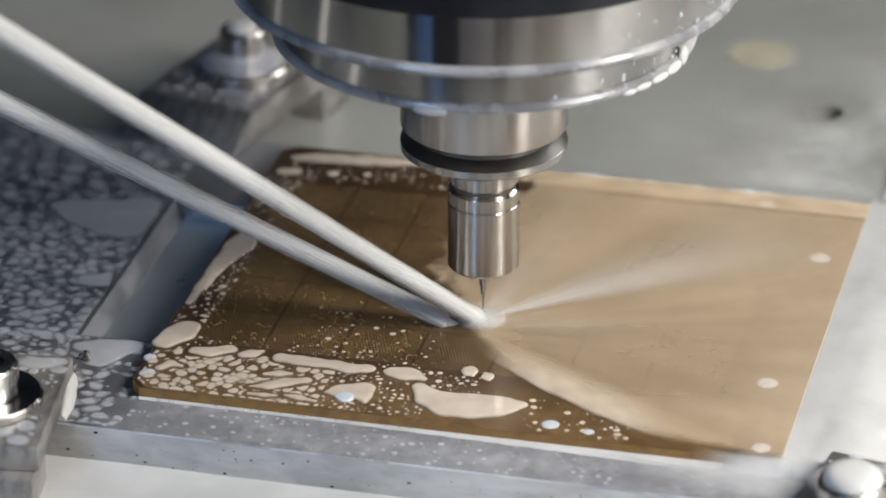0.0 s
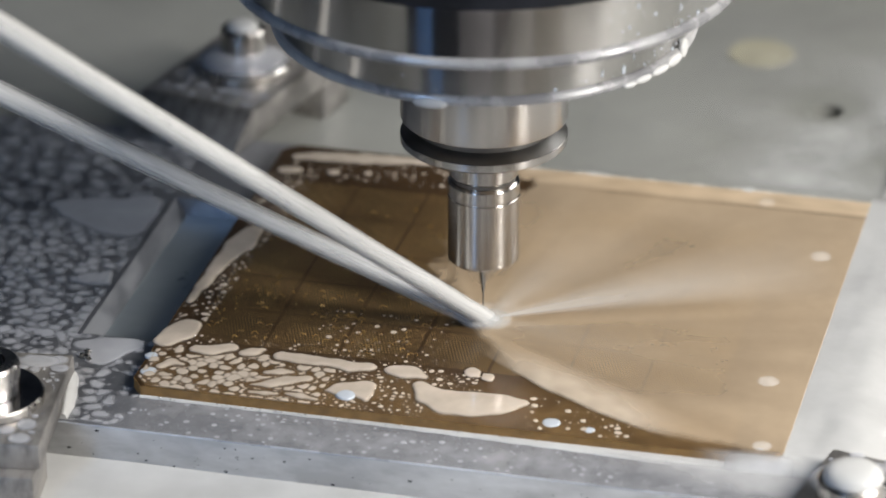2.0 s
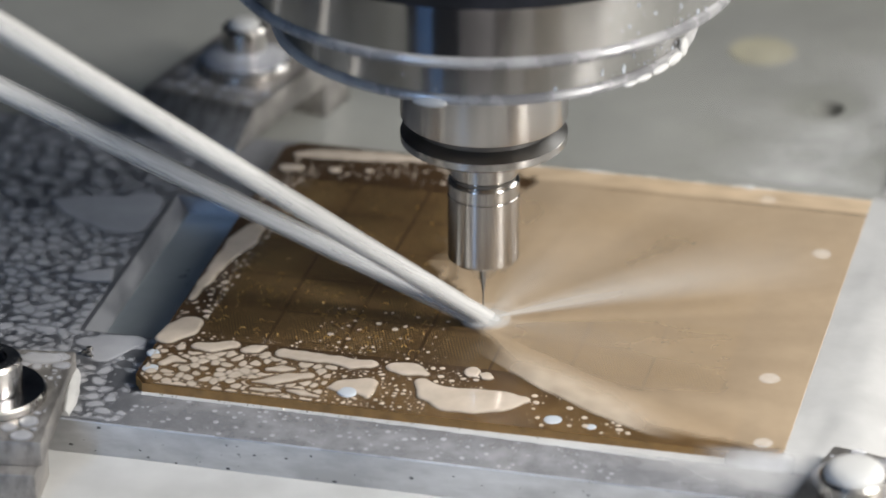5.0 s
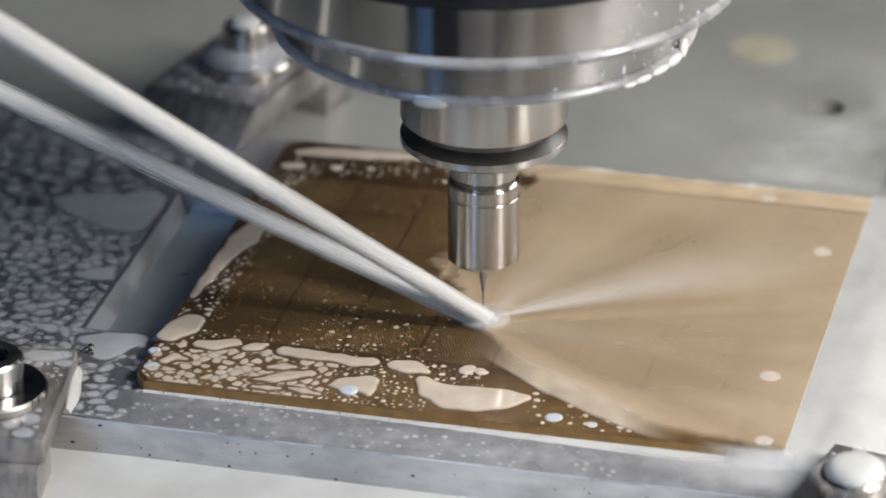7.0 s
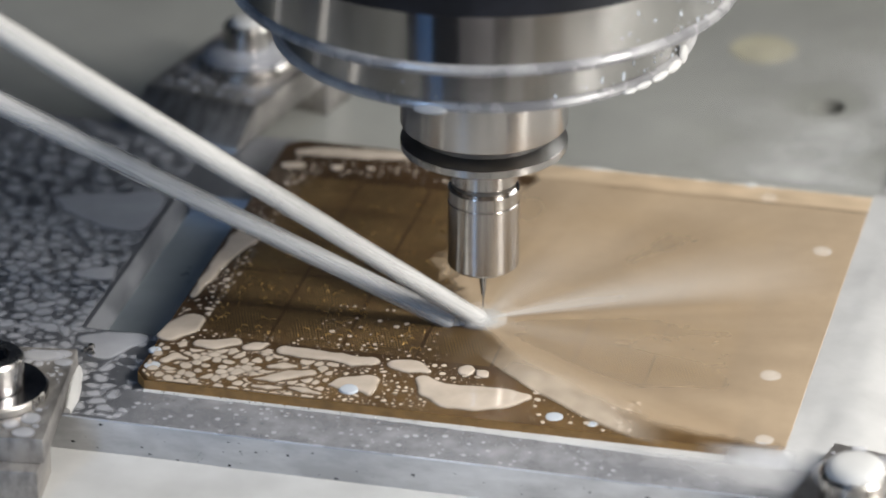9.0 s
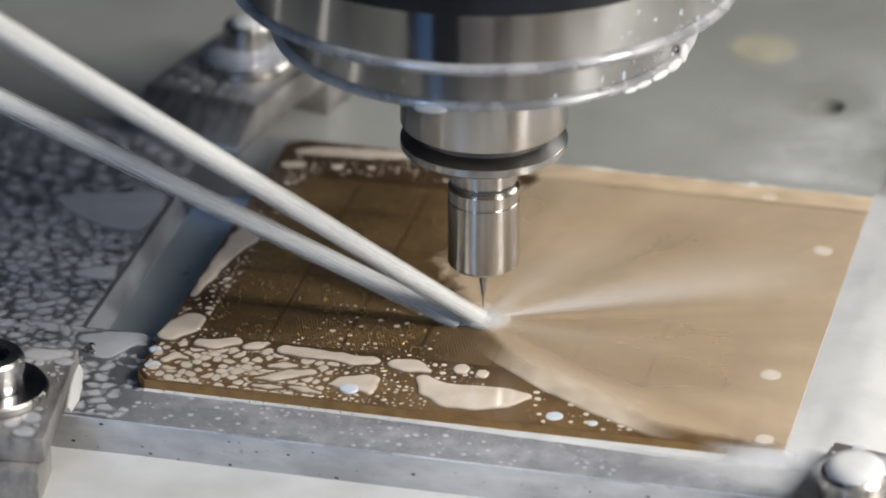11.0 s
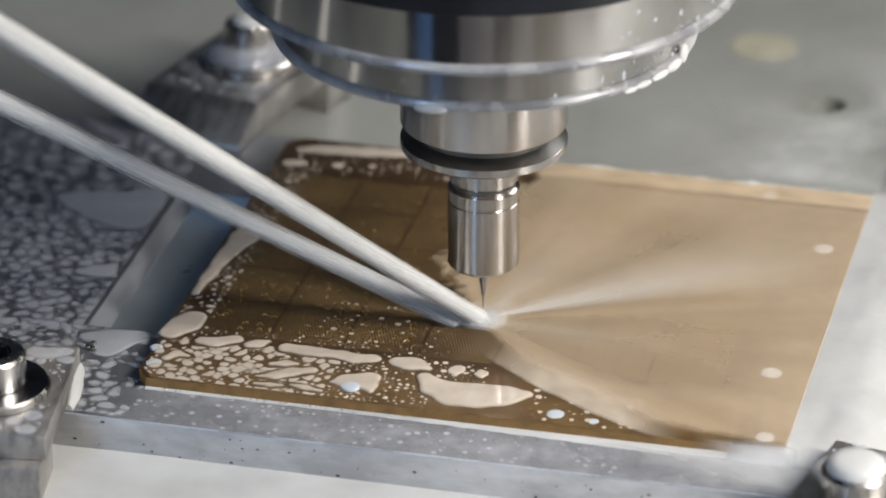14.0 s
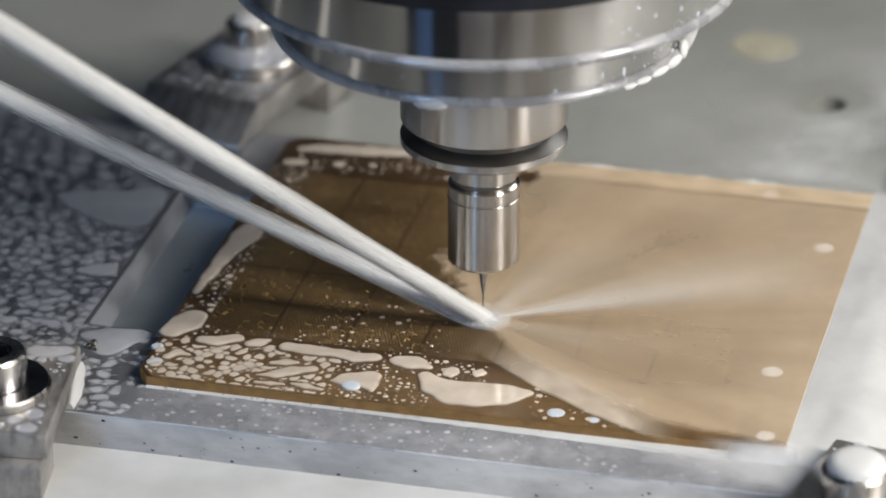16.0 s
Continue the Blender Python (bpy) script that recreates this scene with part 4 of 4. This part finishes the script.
def board_drops():
    for i, (rounds, label) in enumerate(PUDDLES):
        n = len(rounds)
        cx, cy = sum(p[0] for p in rounds) / n, sum(p[1] for p in rounds) / n
        ob = part("coolant_puddle", puddle_mesh([(x - cx, y - cy, r) for x, y, r in rounds], 0.01, 0.36, 0.2, 2.2, 0.25, i), M_MILK_BOARD)
        ob.matrix_basis = FIX @ P(cx, cy, TOP_B)
        table_things.append(ob)
        tagged(ob, label, "puddle", "puddles on the board")
    bm = bmesh.new()

    def corner(x, y):
        return np.minimum(np.minimum(off_puddles(x, y), y + 54.9), np.minimum(x + 61.5, (x + y + 113.5) * 0.7))

    def side(x, y):
        return np.minimum(np.minimum(off_puddles(x, y), -54.0 - x + 0.05 * y), x + 61.6)

    def far_side(x, y):
        return np.minimum(off_puddles(x, y), y - 42.0 - 0.04 * x)
    wet_cells(bm, (-61.8, -26.0, -55.2, -38.0), 700, 0.18, 1.35, 0.71, TOP_B + 0.005, 0.13, 0.15, 41, corner, 1.3, 0.5, 0.09, 0.45, 0.24)
    wet_cells(bm, (-26.0, -6, -54.8, -39), 520, 0.08, 0.7, 0.24, TOP_B + 0.005, 0.14, 0.15, 51, off_puddles, 2.6, 0.3, 0.10, 0.4, 0.10)
    wet_cells(bm, (-61.8, -52, -31, 44), 300, 0.12, 0.7, 0.26, TOP_B + 0.005, 0.12, 0.2, 61, side, 2.2, 0.4, 0.06, 0.5, 0.15)
    wet_cells(bm, (-58, -10, 39.5, 50), 300, 0.14, 0.8, 0.14, TOP_B + 0.005, 0.13, 0.22, 71, far_side, 2.2, 0.4, 0.06, 0.5, 0.15)
    near = [(x, y, r + 0.5, r + 0.5) for rounds, _ in PUDDLES for x, y, r in rounds]
    cells(bm, rng, lambda x, y: True, (2, 34, -54.3, -42), 90, 0.07, 0.75, 0.5, TOP_B + 0.01, 0.15, near, 4.0, 1.2)
    cells(bm, rng, lambda x, y: True, (-60, -6, -40.5, -32), 150, 0.06, 0.4, 0.5, TOP_B + 0.01, 0.15, near, 3.0, 1.2)
    cells(bm, rng, lambda x, y: True, (-34, -8, -33, -16), 110, 0.06, 0.65, 0.8, TOP_B + 0.01, 0.15, (), 3.5, 1.2)
    cells(bm, rng, lambda x, y: True, (-12, 2, -43, -36), 60, 0.07, 0.8, 0.5, TOP_B + 0.01, 0.15, near, 2.5, 1.2)
    ob = part("coolant_drops", bm, M_MILK_BOARD)
    ob.matrix_basis = FIX
    table_things.append(ob)
    tagged(ob, "cream milky coolant drops on the brown board", "coolant drops", kind="stuff")


board_drops()


def wandering_drop(x, y, rx, ry, seed):
    bm = bmesh.new()
    dome(bm, wobbly(0, 0, rx, ry, 0, 0.14, 40, seed, 0.85), 0.01, 0.36)
    ob = part("coolant_puddle", bm, M_MILK_BOARD)
    ob.matrix_basis = FIX @ P(x, y, TOP_B)
    return tagged(ob, "small cream drop of coolant creeping over the board", "puddle", "creeping drops on the board")


drop_a = wandering_drop(0, -38, 1.5, 2.2, 31)
drop_b = wandering_drop(3, -39, 1.3, 1.5, 37)

def board_haze():
    """Amber wet coat along the near side of the board."""
    bm = bmesh.new()
    uv = bm.loops.layers.uv.verify()
    nx, ny = 70, 10
    rows = [[(-60.5 + 113 * i / nx, -55.35 + (21.0 + 3 * noise.noise((i * 0.15, 2, 0))) * j / ny) for i in range(nx + 1)] for j in range(ny + 1)]
    vs = [[bm.verts.new((x + (1.6 if i == 0 and j == 0 else 0), y, TOP_B + 0.004)) for i, (x, y) in enumerate(row)] for j, row in enumerate(rows)]
    for j in range(ny):
        for i in range(nx):
            f = bm.faces.new((vs[j][i], vs[j][i + 1], vs[j + 1][i + 1], vs[j + 1][i]))
            for lp, q in zip(f.loops, (j, j, j + 1, j + 1)):
                lp[uv].uv = (min(1.0, 1.6 * (1 - q / ny)), 0)
    ob = part("coolant_haze", bm, M_AMBER)
    ob.matrix_basis = FIX
    table_things.append(ob)
    tagged(ob, "thin amber wet coat along the near board side", "coolant", kind="stuff")


board_haze()


def swarf():
    bm = bmesh.new()
    rnd = random.Random(11)
    for c in range(150):
        x, y = rnd.uniform(-56, -12), rnd.uniform(-33, 30)
        if c < 90:
            y = rnd.uniform(-33, -8)
        turn, size, bend = rnd.uniform(0, 6.28), rnd.uniform(0.7, 1.7), rnd.uniform(-3.0, 3.0)
        px, py, a, rings = x, y, turn, []
        for i in range(9):
            z = TOP_B + 0.12 + 0.35 * math.sin(i / 8 * math.pi)
            rings.append([(px + 0.075 * math.cos(a + 1.57) * math.cos(q), py + 0.075 * math.sin(a + 1.57) * math.cos(q), z + 0.075 * math.sin(q)) for q in (0, 2.1, 4.2)])
            px, py = px + size / 8 * math.cos(a), py + size / 8 * math.sin(a)
            a += bend / 8 + 0.5 * math.sin(i * 1.7 + c)
        loft(bm, rings)
    ob = part("drill_chips", bm, M_GOLD)
    ob.matrix_basis = FIX
    table_things.append(ob)
    tagged(ob, "fine curled golden drill chips on the brown board", "drill chips", kind="stuff")


swarf()

# ---- coolant film, spray and jets (their origin is where the jets strike) ----
HIT = (0.2, -3.4)


def rays(x, y, across, seed):
    """Soft streaks that run out from the struck point, -1 to 1."""
    a, d = math.atan2(y, x + 1e-6), math.hypot(x, y)
    return noise.noise((across * a, 0.018 * d, seed)) + 0.5 * noise.noise((2.6 * across * a, 0.03 * d, seed + 5))


def film():
    t = thing("coolant_film", FIX, "thin beige sheet of coolant streaming over the board", "coolant")
    front_x, front_y = (-14, -9, -4, 6, 19, 31, 41, 62), (-10, -14, -19.5, -32, -42, -48.5, -52.8, -56.0)
    left_y, left_x = (-27, -18, -8, 0, 8, 15, 26, 33, 41, 46, 55), (-6, -8, -11, -16, -18, -19, -20, -20, -14, -9, -14)
    hx, hy = -4.5, -17.5

    def inside(x, y):
        wob = 1.6 * noise.noise((x * 0.2, y * 0.2, 3)) + 0.8 * noise.noise((x * 0.55, y * 0.55, 6))
        left = x - np.interp(y, left_y, left_x) + 2.4 * wob
        return min(left, (y - np.interp(x, front_x, front_y)) * 0.8 + 0.5 * wob)

    def cover(x, y):
        f = inside(x, y)
        if f <= 0:
            return 0.0
        thin = ease(y, -40, -33) * (1 - ease(y, -16, -6)) * ease(x, -2, 8) * (1 - ease(x, 42, 60))
        body = 0.455 + 0.10 * rays(x - hx, y - hy, 2.8, 1) + 0.03 * rays(x - hx, y - hy, 9.0, 4) + 0.06 * noise.noise((x * 0.035, y * 0.06, 2)) - 0.11 * thin
        body -= 0.16 * math.exp(-((y - 47.6 - 0.4 * noise.noise((x * 0.1, 0, 2))) / 0.42) ** 2) * ease(x, -4, 14)
        body += 0.20 * ease(y, 48.2, 49.5) * (0.8 + 0.8 * noise.noise((x * 0.12, y * 0.3, 7)))
        body -= 0.05 * ease(y, -12, 4) * (1 - ease(y, 30, 46))
        body -= 0.10 * (1 - ease(x, -12, 4)) * ease(y, -10, 10)
        return body * ease(f, 0, 3.0)

    def height(x, y):
        return TOP_B + 0.05 + 0.25 * ease(inside(x, y), 0, 5) + 0.06 * rays(x - hx, y - hy, 4.0, 9)
    cover_sheet("sheet", (-24, 62.3, -55.3, 55.3), 0.75, height, cover, M_FILM, t)

    def run_off(x, y):
        wob = 2.2 * noise.noise((x * 0.09, y * 0.16, 2)) + noise.noise((x * 0.25, y * 0.3, 5))
        return 0.58 * ease(x + wob * 2.5 + 1.6 * (y + 57), 22, 54) * ease(y + 0.7 * wob, -68.6, -62.0)
    cover_sheet("run_off", (14, 73.6, -68.2, -55.5), 0.8, lambda x, y: TOP_F + 0.12 + 0.3 * ease(y, -66, -58) + 0.15 * noise.noise((x * 0.1, y * 0.2, 1)), run_off, M_SHEET, t, "white coolant running over the plate corner")

    def spill(x, y):
        wob = 3.0 * noise.noise((x * 0.12, y * 0.2, 12))
        return 0.80 * ease(x + wob, 44, 60) * ease(y, -59.5, -57.6) * (1 - ease(y + 0.25 * wob, -56.4, -53.2)) * (1 - ease(x, 62.0, 67.0))
    cover_sheet("spill", (30, 67.0, -59.6, -52.0), 0.5, lambda x, y: TOP_F + 0.4 + 2.1 * ease(y, -58.6, -55.2) + 0.1 * noise.noise((x * 0.3, y * 0.3, 6)), spill, M_SHEET, t, "coolant spilling over the near board edge")
    return t


film_sheet = film()


def wave():
    """The pale front of the film, which swings to and fro about the struck point."""
    t = thing("coolant_wave", P(HIT[0], HIT[1], TOP_B + 0.1), "pale lip of coolant creeping over the board", "coolant", on_table=False)
    bm = bmesh.new()
    inv = P(HIT[0], HIT[1], 0).inverted() @ FIX
    uv = bm.loops.layers.uv.new("UVMap")
    n, m = 90, 22
    rows, share = [], {}
    fx, fy = (-10, -4, 6, 19, 31, 40, 50), (-23.5, -28.5, -36, -44.5, -51.5, -55.0, -56.5)
    for i in range(n + 1):
        u = i / n
        x = -3 + 51 * u
        front = np.interp(x, fx, fy) + 1.3 * noise.noise((x * 0.11, 3, 0)) + 0.2 * noise.noise((x * 0.35, 3, 0))
        width = 2.5 + 11.5 * math.sin(math.pi * min(1.0, 0.1 + 0.8 * u)) ** 0.8
        row = []
        for k in range(m + 1):
            w = k / m
            v = inv @ Vector((x * MM, (front + width * w) * MM, 0))
            p = bm.verts.new((v.x / MM, v.y / MM, 0.04 + 0.45 * math.sin(math.pi * min(1.0, 0.02 + 0.95 * w)) ** 0.5))
            lip = ease(w * width, 0.0, 1.1) * (1 - ease(w, 0.25, 1.0))
            share[p] = 0.55 * lip * ease(u, 0.0, 0.35) * (1 - ease(u, 0.62, 0.95)) * (1 + 0.25 * noise.noise((u * 14, w * 3, 4)))
            row.append(p)
        rows.append(row)
    for a, b in zip(rows, rows[1:]):
        for k in range(m):
            for lp in bm.faces.new((a[k], b[k], b[k + 1], a[k + 1])).loops:
                lp[uv].uv = (share[lp.vert], 0)
    part("lip", bm, M_WAVE, t)
    return t


front_wave = wave()


def spray():
    t = thing("coolant_spray", P(HIT[0], HIT[1], TOP_B + 0.6), "white fan of coolant spray leaving the tool", "coolant spray", on_table=False)
    for rise, a0, a1, length in ((4, 0, 30, 72), (7, 18, 72, 48), (2.5, -66, -8, 40), (30, -60, 60, 8), (22, 40, 150, 6), (22, -150, -30, 6)):
        bm = bmesh.new()
        uv = bm.loops.layers.uv.new("UVMap")
        nr, na = 14, 20
        grid = [[(length * (0.01 + i / nr) * math.cos(radians(a0 + (a1 - a0) * j / na)), length * (0.01 + i / nr) * math.sin(radians(a0 + (a1 - a0) * j / na)), length * i / nr * math.tan(radians(rise)) * (1 - 0.6 * i / nr)) for j in range(na + 1)] for i in range(nr + 1)]
        vs = [[bm.verts.new(p) for p in row] for row in grid]
        for i in range(nr):
            for j in range(na):
                f = bm.faces.new((vs[i][j], vs[i + 1][j], vs[i + 1][j + 1], vs[i][j + 1]))
                for lp, (a, c) in zip(f.loops, ((i, j), (i + 1, j), (i + 1, j + 1), (i, j + 1))):
                    lp[uv].uv = (c / na, a / nr)
        part("fan", bm, M_SPRAY if length > 60 or length < 10 else M_SOFT, t)
    for sx, sy, sz in ((1.8, 1.6, 0.9), (3.2, 2.6, 1.3), (4.8, 3.8, 1.7)):
        bm = bmesh.new()
        bmesh.ops.create_icosphere(bm, subdivisions=3, radius=1.0)
        for v in bm.verts:
            v.co *= 1 + 0.1 * noise.noise(v.co * 1.6 + Vector((sx, 0, 0)))
        bmesh.ops.scale(bm, vec=(sx, sy, sz), verts=bm.verts)
        part("burst", bm, M_FOG, t, "white burst where the jets strike", at=P(0.6, 0, -0.2))
    return t


spray_fan = spray()


def jet(label, length, r0, r1, seed, shells=(1.08, 1.18, 1.32)):
    """A jet along its own -x, from the struck point at the origin."""
    t = thing("coolant_jet", P(HIT[0], HIT[1], TOP_B + 0.5), label, "coolant jet", "coolant jets", on_table=False)
    rnd = random.Random(seed)
    bm = bmesh.new()
    seg, n = 20, 90
    rings = []
    for i in range(n + 1):
        u = i / n * 1.03 - 0.03
        r = r1 + (r0 - r1) * u
        ring = []
        for k in range(seg):
            a = 2 * math.pi * k / seg
            q = r * (1 + 0.10 * noise.noise((u * 9 + seed, math.cos(a) * 1.5, math.sin(a) * 1.5)) + 0.05 * noise.noise((u * 40, math.cos(a) * 3, math.sin(a) * 3)))
            ring.append((-length * u, q * math.cos(a), q * math.sin(a)))
        rings.append(ring)
    loft(bm, rings)
    bmesh.ops.recalc_face_normals(bm, faces=bm.faces)
    part("core", bm, M_JET, t)
    for grow in shells:
        bm = bmesh.new()
        uv = bm.loops.layers.uv.new("UVMap")
        seg, n = 24, 40
        vs = [[bm.verts.new((-length * i / n, grow * (r1 + (r0 - r1) * i / n) * math.cos(2 * math.pi * k / seg), grow * (r1 + (r0 - r1) * i / n) * math.sin(2 * math.pi * k / seg))) for k in range(seg)] for i in range(n + 1)]
        for i in range(n):
            for k in range(seg):
                q = (k + 1) % seg
                f = bm.faces.new((vs[i][k], vs[i + 1][k], vs[i + 1][q], vs[i][q]))
                for lp, (a, c) in zip(f.loops, ((i, k), (i + 1, k), (i + 1, k + 1), (i, k + 1))):
                    lp[uv].uv = (c / seg, a / n)
        part("mantle", bm, M_MIST, t, "frayed outer mist of the jet")
    return t


jet_upper = jet("thick white upper jet of milky coolant", 175, 1.95, 1.45, 1)
jet_lower = jet("white lower jet of milky coolant", 175, 1.35, 1.0, 2, (1.12, 1.3, 1.55, 1.9))


# ---- movement ----
def motions():
    # travel of the table along the board's depth, in millimetres
    travel = [(0, -3.1), (0.5, -3.0), (1, -2.4), (1.5, -2.4), (2.5, -2.3), (3, -2.0), (3.5, -1.6), (4.2, -1.6), (5.3, -0.9), (6.4, -0.2), (7.5, -0.3), (8, 0.0), (9.2, 0.0), (11.3, 0.3), (12.5, 0.45), (13, 1.1), (14, 1.1), (15, 1.4), (15.5, 1.8), (16, 1.6)]
    ax = FIX.to_3x3() @ Vector((0, 1, 0))
    for ob in table_things:
        base = ob.matrix_basis.copy()
        walk(ob, [(t, Matrix.Translation(ax * s * MM) @ base) for t, s in travel])
    # feed of the spindle below its raised pose, in millimetres
    feed = [(0, 1.6), (0.35, 2.1), (0.5, 0.0), (1, -0.1), (1.5, 0), (2, 0.1), (2.35, 1.2), (2.5, 1.7), (2.8, 1.9), (3, -0.4), (3.5, 0.4), (4, 1.0), (4.2, 1.1), (4.5, 1.7), (4.7, -0.1), (5.3, 0.1), (5.8, 1.4), (6.0, 1.8), (6.2, -0.1), (6.5, -0.1), (7, 0.1), (7.3, 0.6), (7.5, 2.1), (7.7, 0.6), (8, -0.1), (8.5, 0.6), (9, 1.4), (9.2, 1.35), (9.6, 1.9), (9.8, 0), (10.6, 0.3), (11.0, 1.2), (11.3, -0.1), (11.5, 0.3), (12, -0.1), (12.3, 1.4), (12.5, 2.7), (12.7, 0.7), (13, 0), (13.5, 0.4), (14, 1.2), (14.5, 1.6), (14.75, 0.2), (15, -0.7), (15.5, -0.1), (16, 0.4)]
    walk(spindle, [(t, P(0, 0, TOP_B - d)) for t, d in feed])

    def aim(frm, dx=0.0, dy=0.0):
        """Pose of a jet that comes from the point frm and strikes beside HIT."""
        at = Vector(((HIT[0] + dx) * MM, (HIT[1] + dy) * MM, (TOP_B + 0.5) * MM))
        d = at - Vector(frm) * MM
        q = d.to_track_quat("X", "Z")
        return Matrix.LocRotScale(at, q, None)
    def fed(t):
        for (t0, d0), (t1, d1) in zip(feed, feed[1:]):
            if t0 <= t <= t1:
                return d0 + (d1 - d0) * (t - t0) / (t1 - t0)
        return feed[-1][1]
    rnd = random.Random(3)
    high, low, fan = [], [], []
    for k in range(81):
        t = k * 0.2
        d, j1, j2 = fed(t), rnd.uniform(-1, 1), rnd.uniform(-1, 1)
        high.append((t, aim((-83.8, -60, 96.5 - 0.5 * d + 0.15 * j1), 0.8 - 1.2 * d, -0.2)))
        low.append((t, aim((-90.4, -12, 62.7 - 1.7 * d + 0.5 * j2), -0.6 - 4.2 * d + 0.4 * j1, -0.4 - 0.3 * d)))
    walk(jet_upper, high)
    walk(jet_lower, low)
    creep = {drop_a: [(0, -0.8, -37.8, 0), (4, 0.2, -38.4, 20), (6.5, -1.2, -37.4, -30), (9, -1.5, -37.6, -10), (12.5, -3.2, -37.2, 0), (14.5, -3.4, -38.4, -35), (16, -4.2, -39.0, -20)],
             drop_b: [(0, 2.8, -39.0, 0), (4, 3.0, -39.5, 30), (7, 1.0, -37.5, 60), (9, 1.6, -38.2, 20), (12.5, 1.6, -38.3, 0), (16, 1.0, -38.0, -40)]}
    for ob, rows in creep.items():
        walk(ob, [(t, FIX @ P(x, y, TOP_B, a)) for t, x, y, a in rows])
    sway = [(0, -2), (0.4, 0), (0.8, -6), (1.2, -1.5), (2, 0), (2.8, 0), (3.2, -5), (3.5, 0), (4, -5.5), (5.2, -2), (6.4, -7), (6.8, -6), (7.5, 1), (8.2, 0), (8.6, -5.5), (9, -8), (10.2, -2), (11.5, -3), (12, -2), (12.5, 0), (13.5, -4), (14.5, -1), (15.5, -3), (16, -3.5)]
    walk(front_wave, [(t, P(HIT[0], HIT[1], TOP_B + 0.1, 0.55 * a)) for t, a in sway])
    swing = [(0, 14), (0.4, 10), (0.8, 2), (1.2, -2), (2, 2), (2.8, 10), (3.2, 3), (3.6, 0), (4, 2), (5.2, 6), (6.4, 2), (6.8, 8), (7.5, 6), (8.2, 4), (8.6, 2), (9, 3), (10.2, 8), (11.5, 0), (12, 0), (12.5, 10), (13.2, 3), (14.2, 8), (15, 2), (16, 0)]
    walk(spray_fan, [(t, P(HIT[0] - 0.6 * fed(t), HIT[1], TOP_B + 0.6, a + 1.5 * rnd.uniform(-1, 1))) for t, a in swing])


motions()
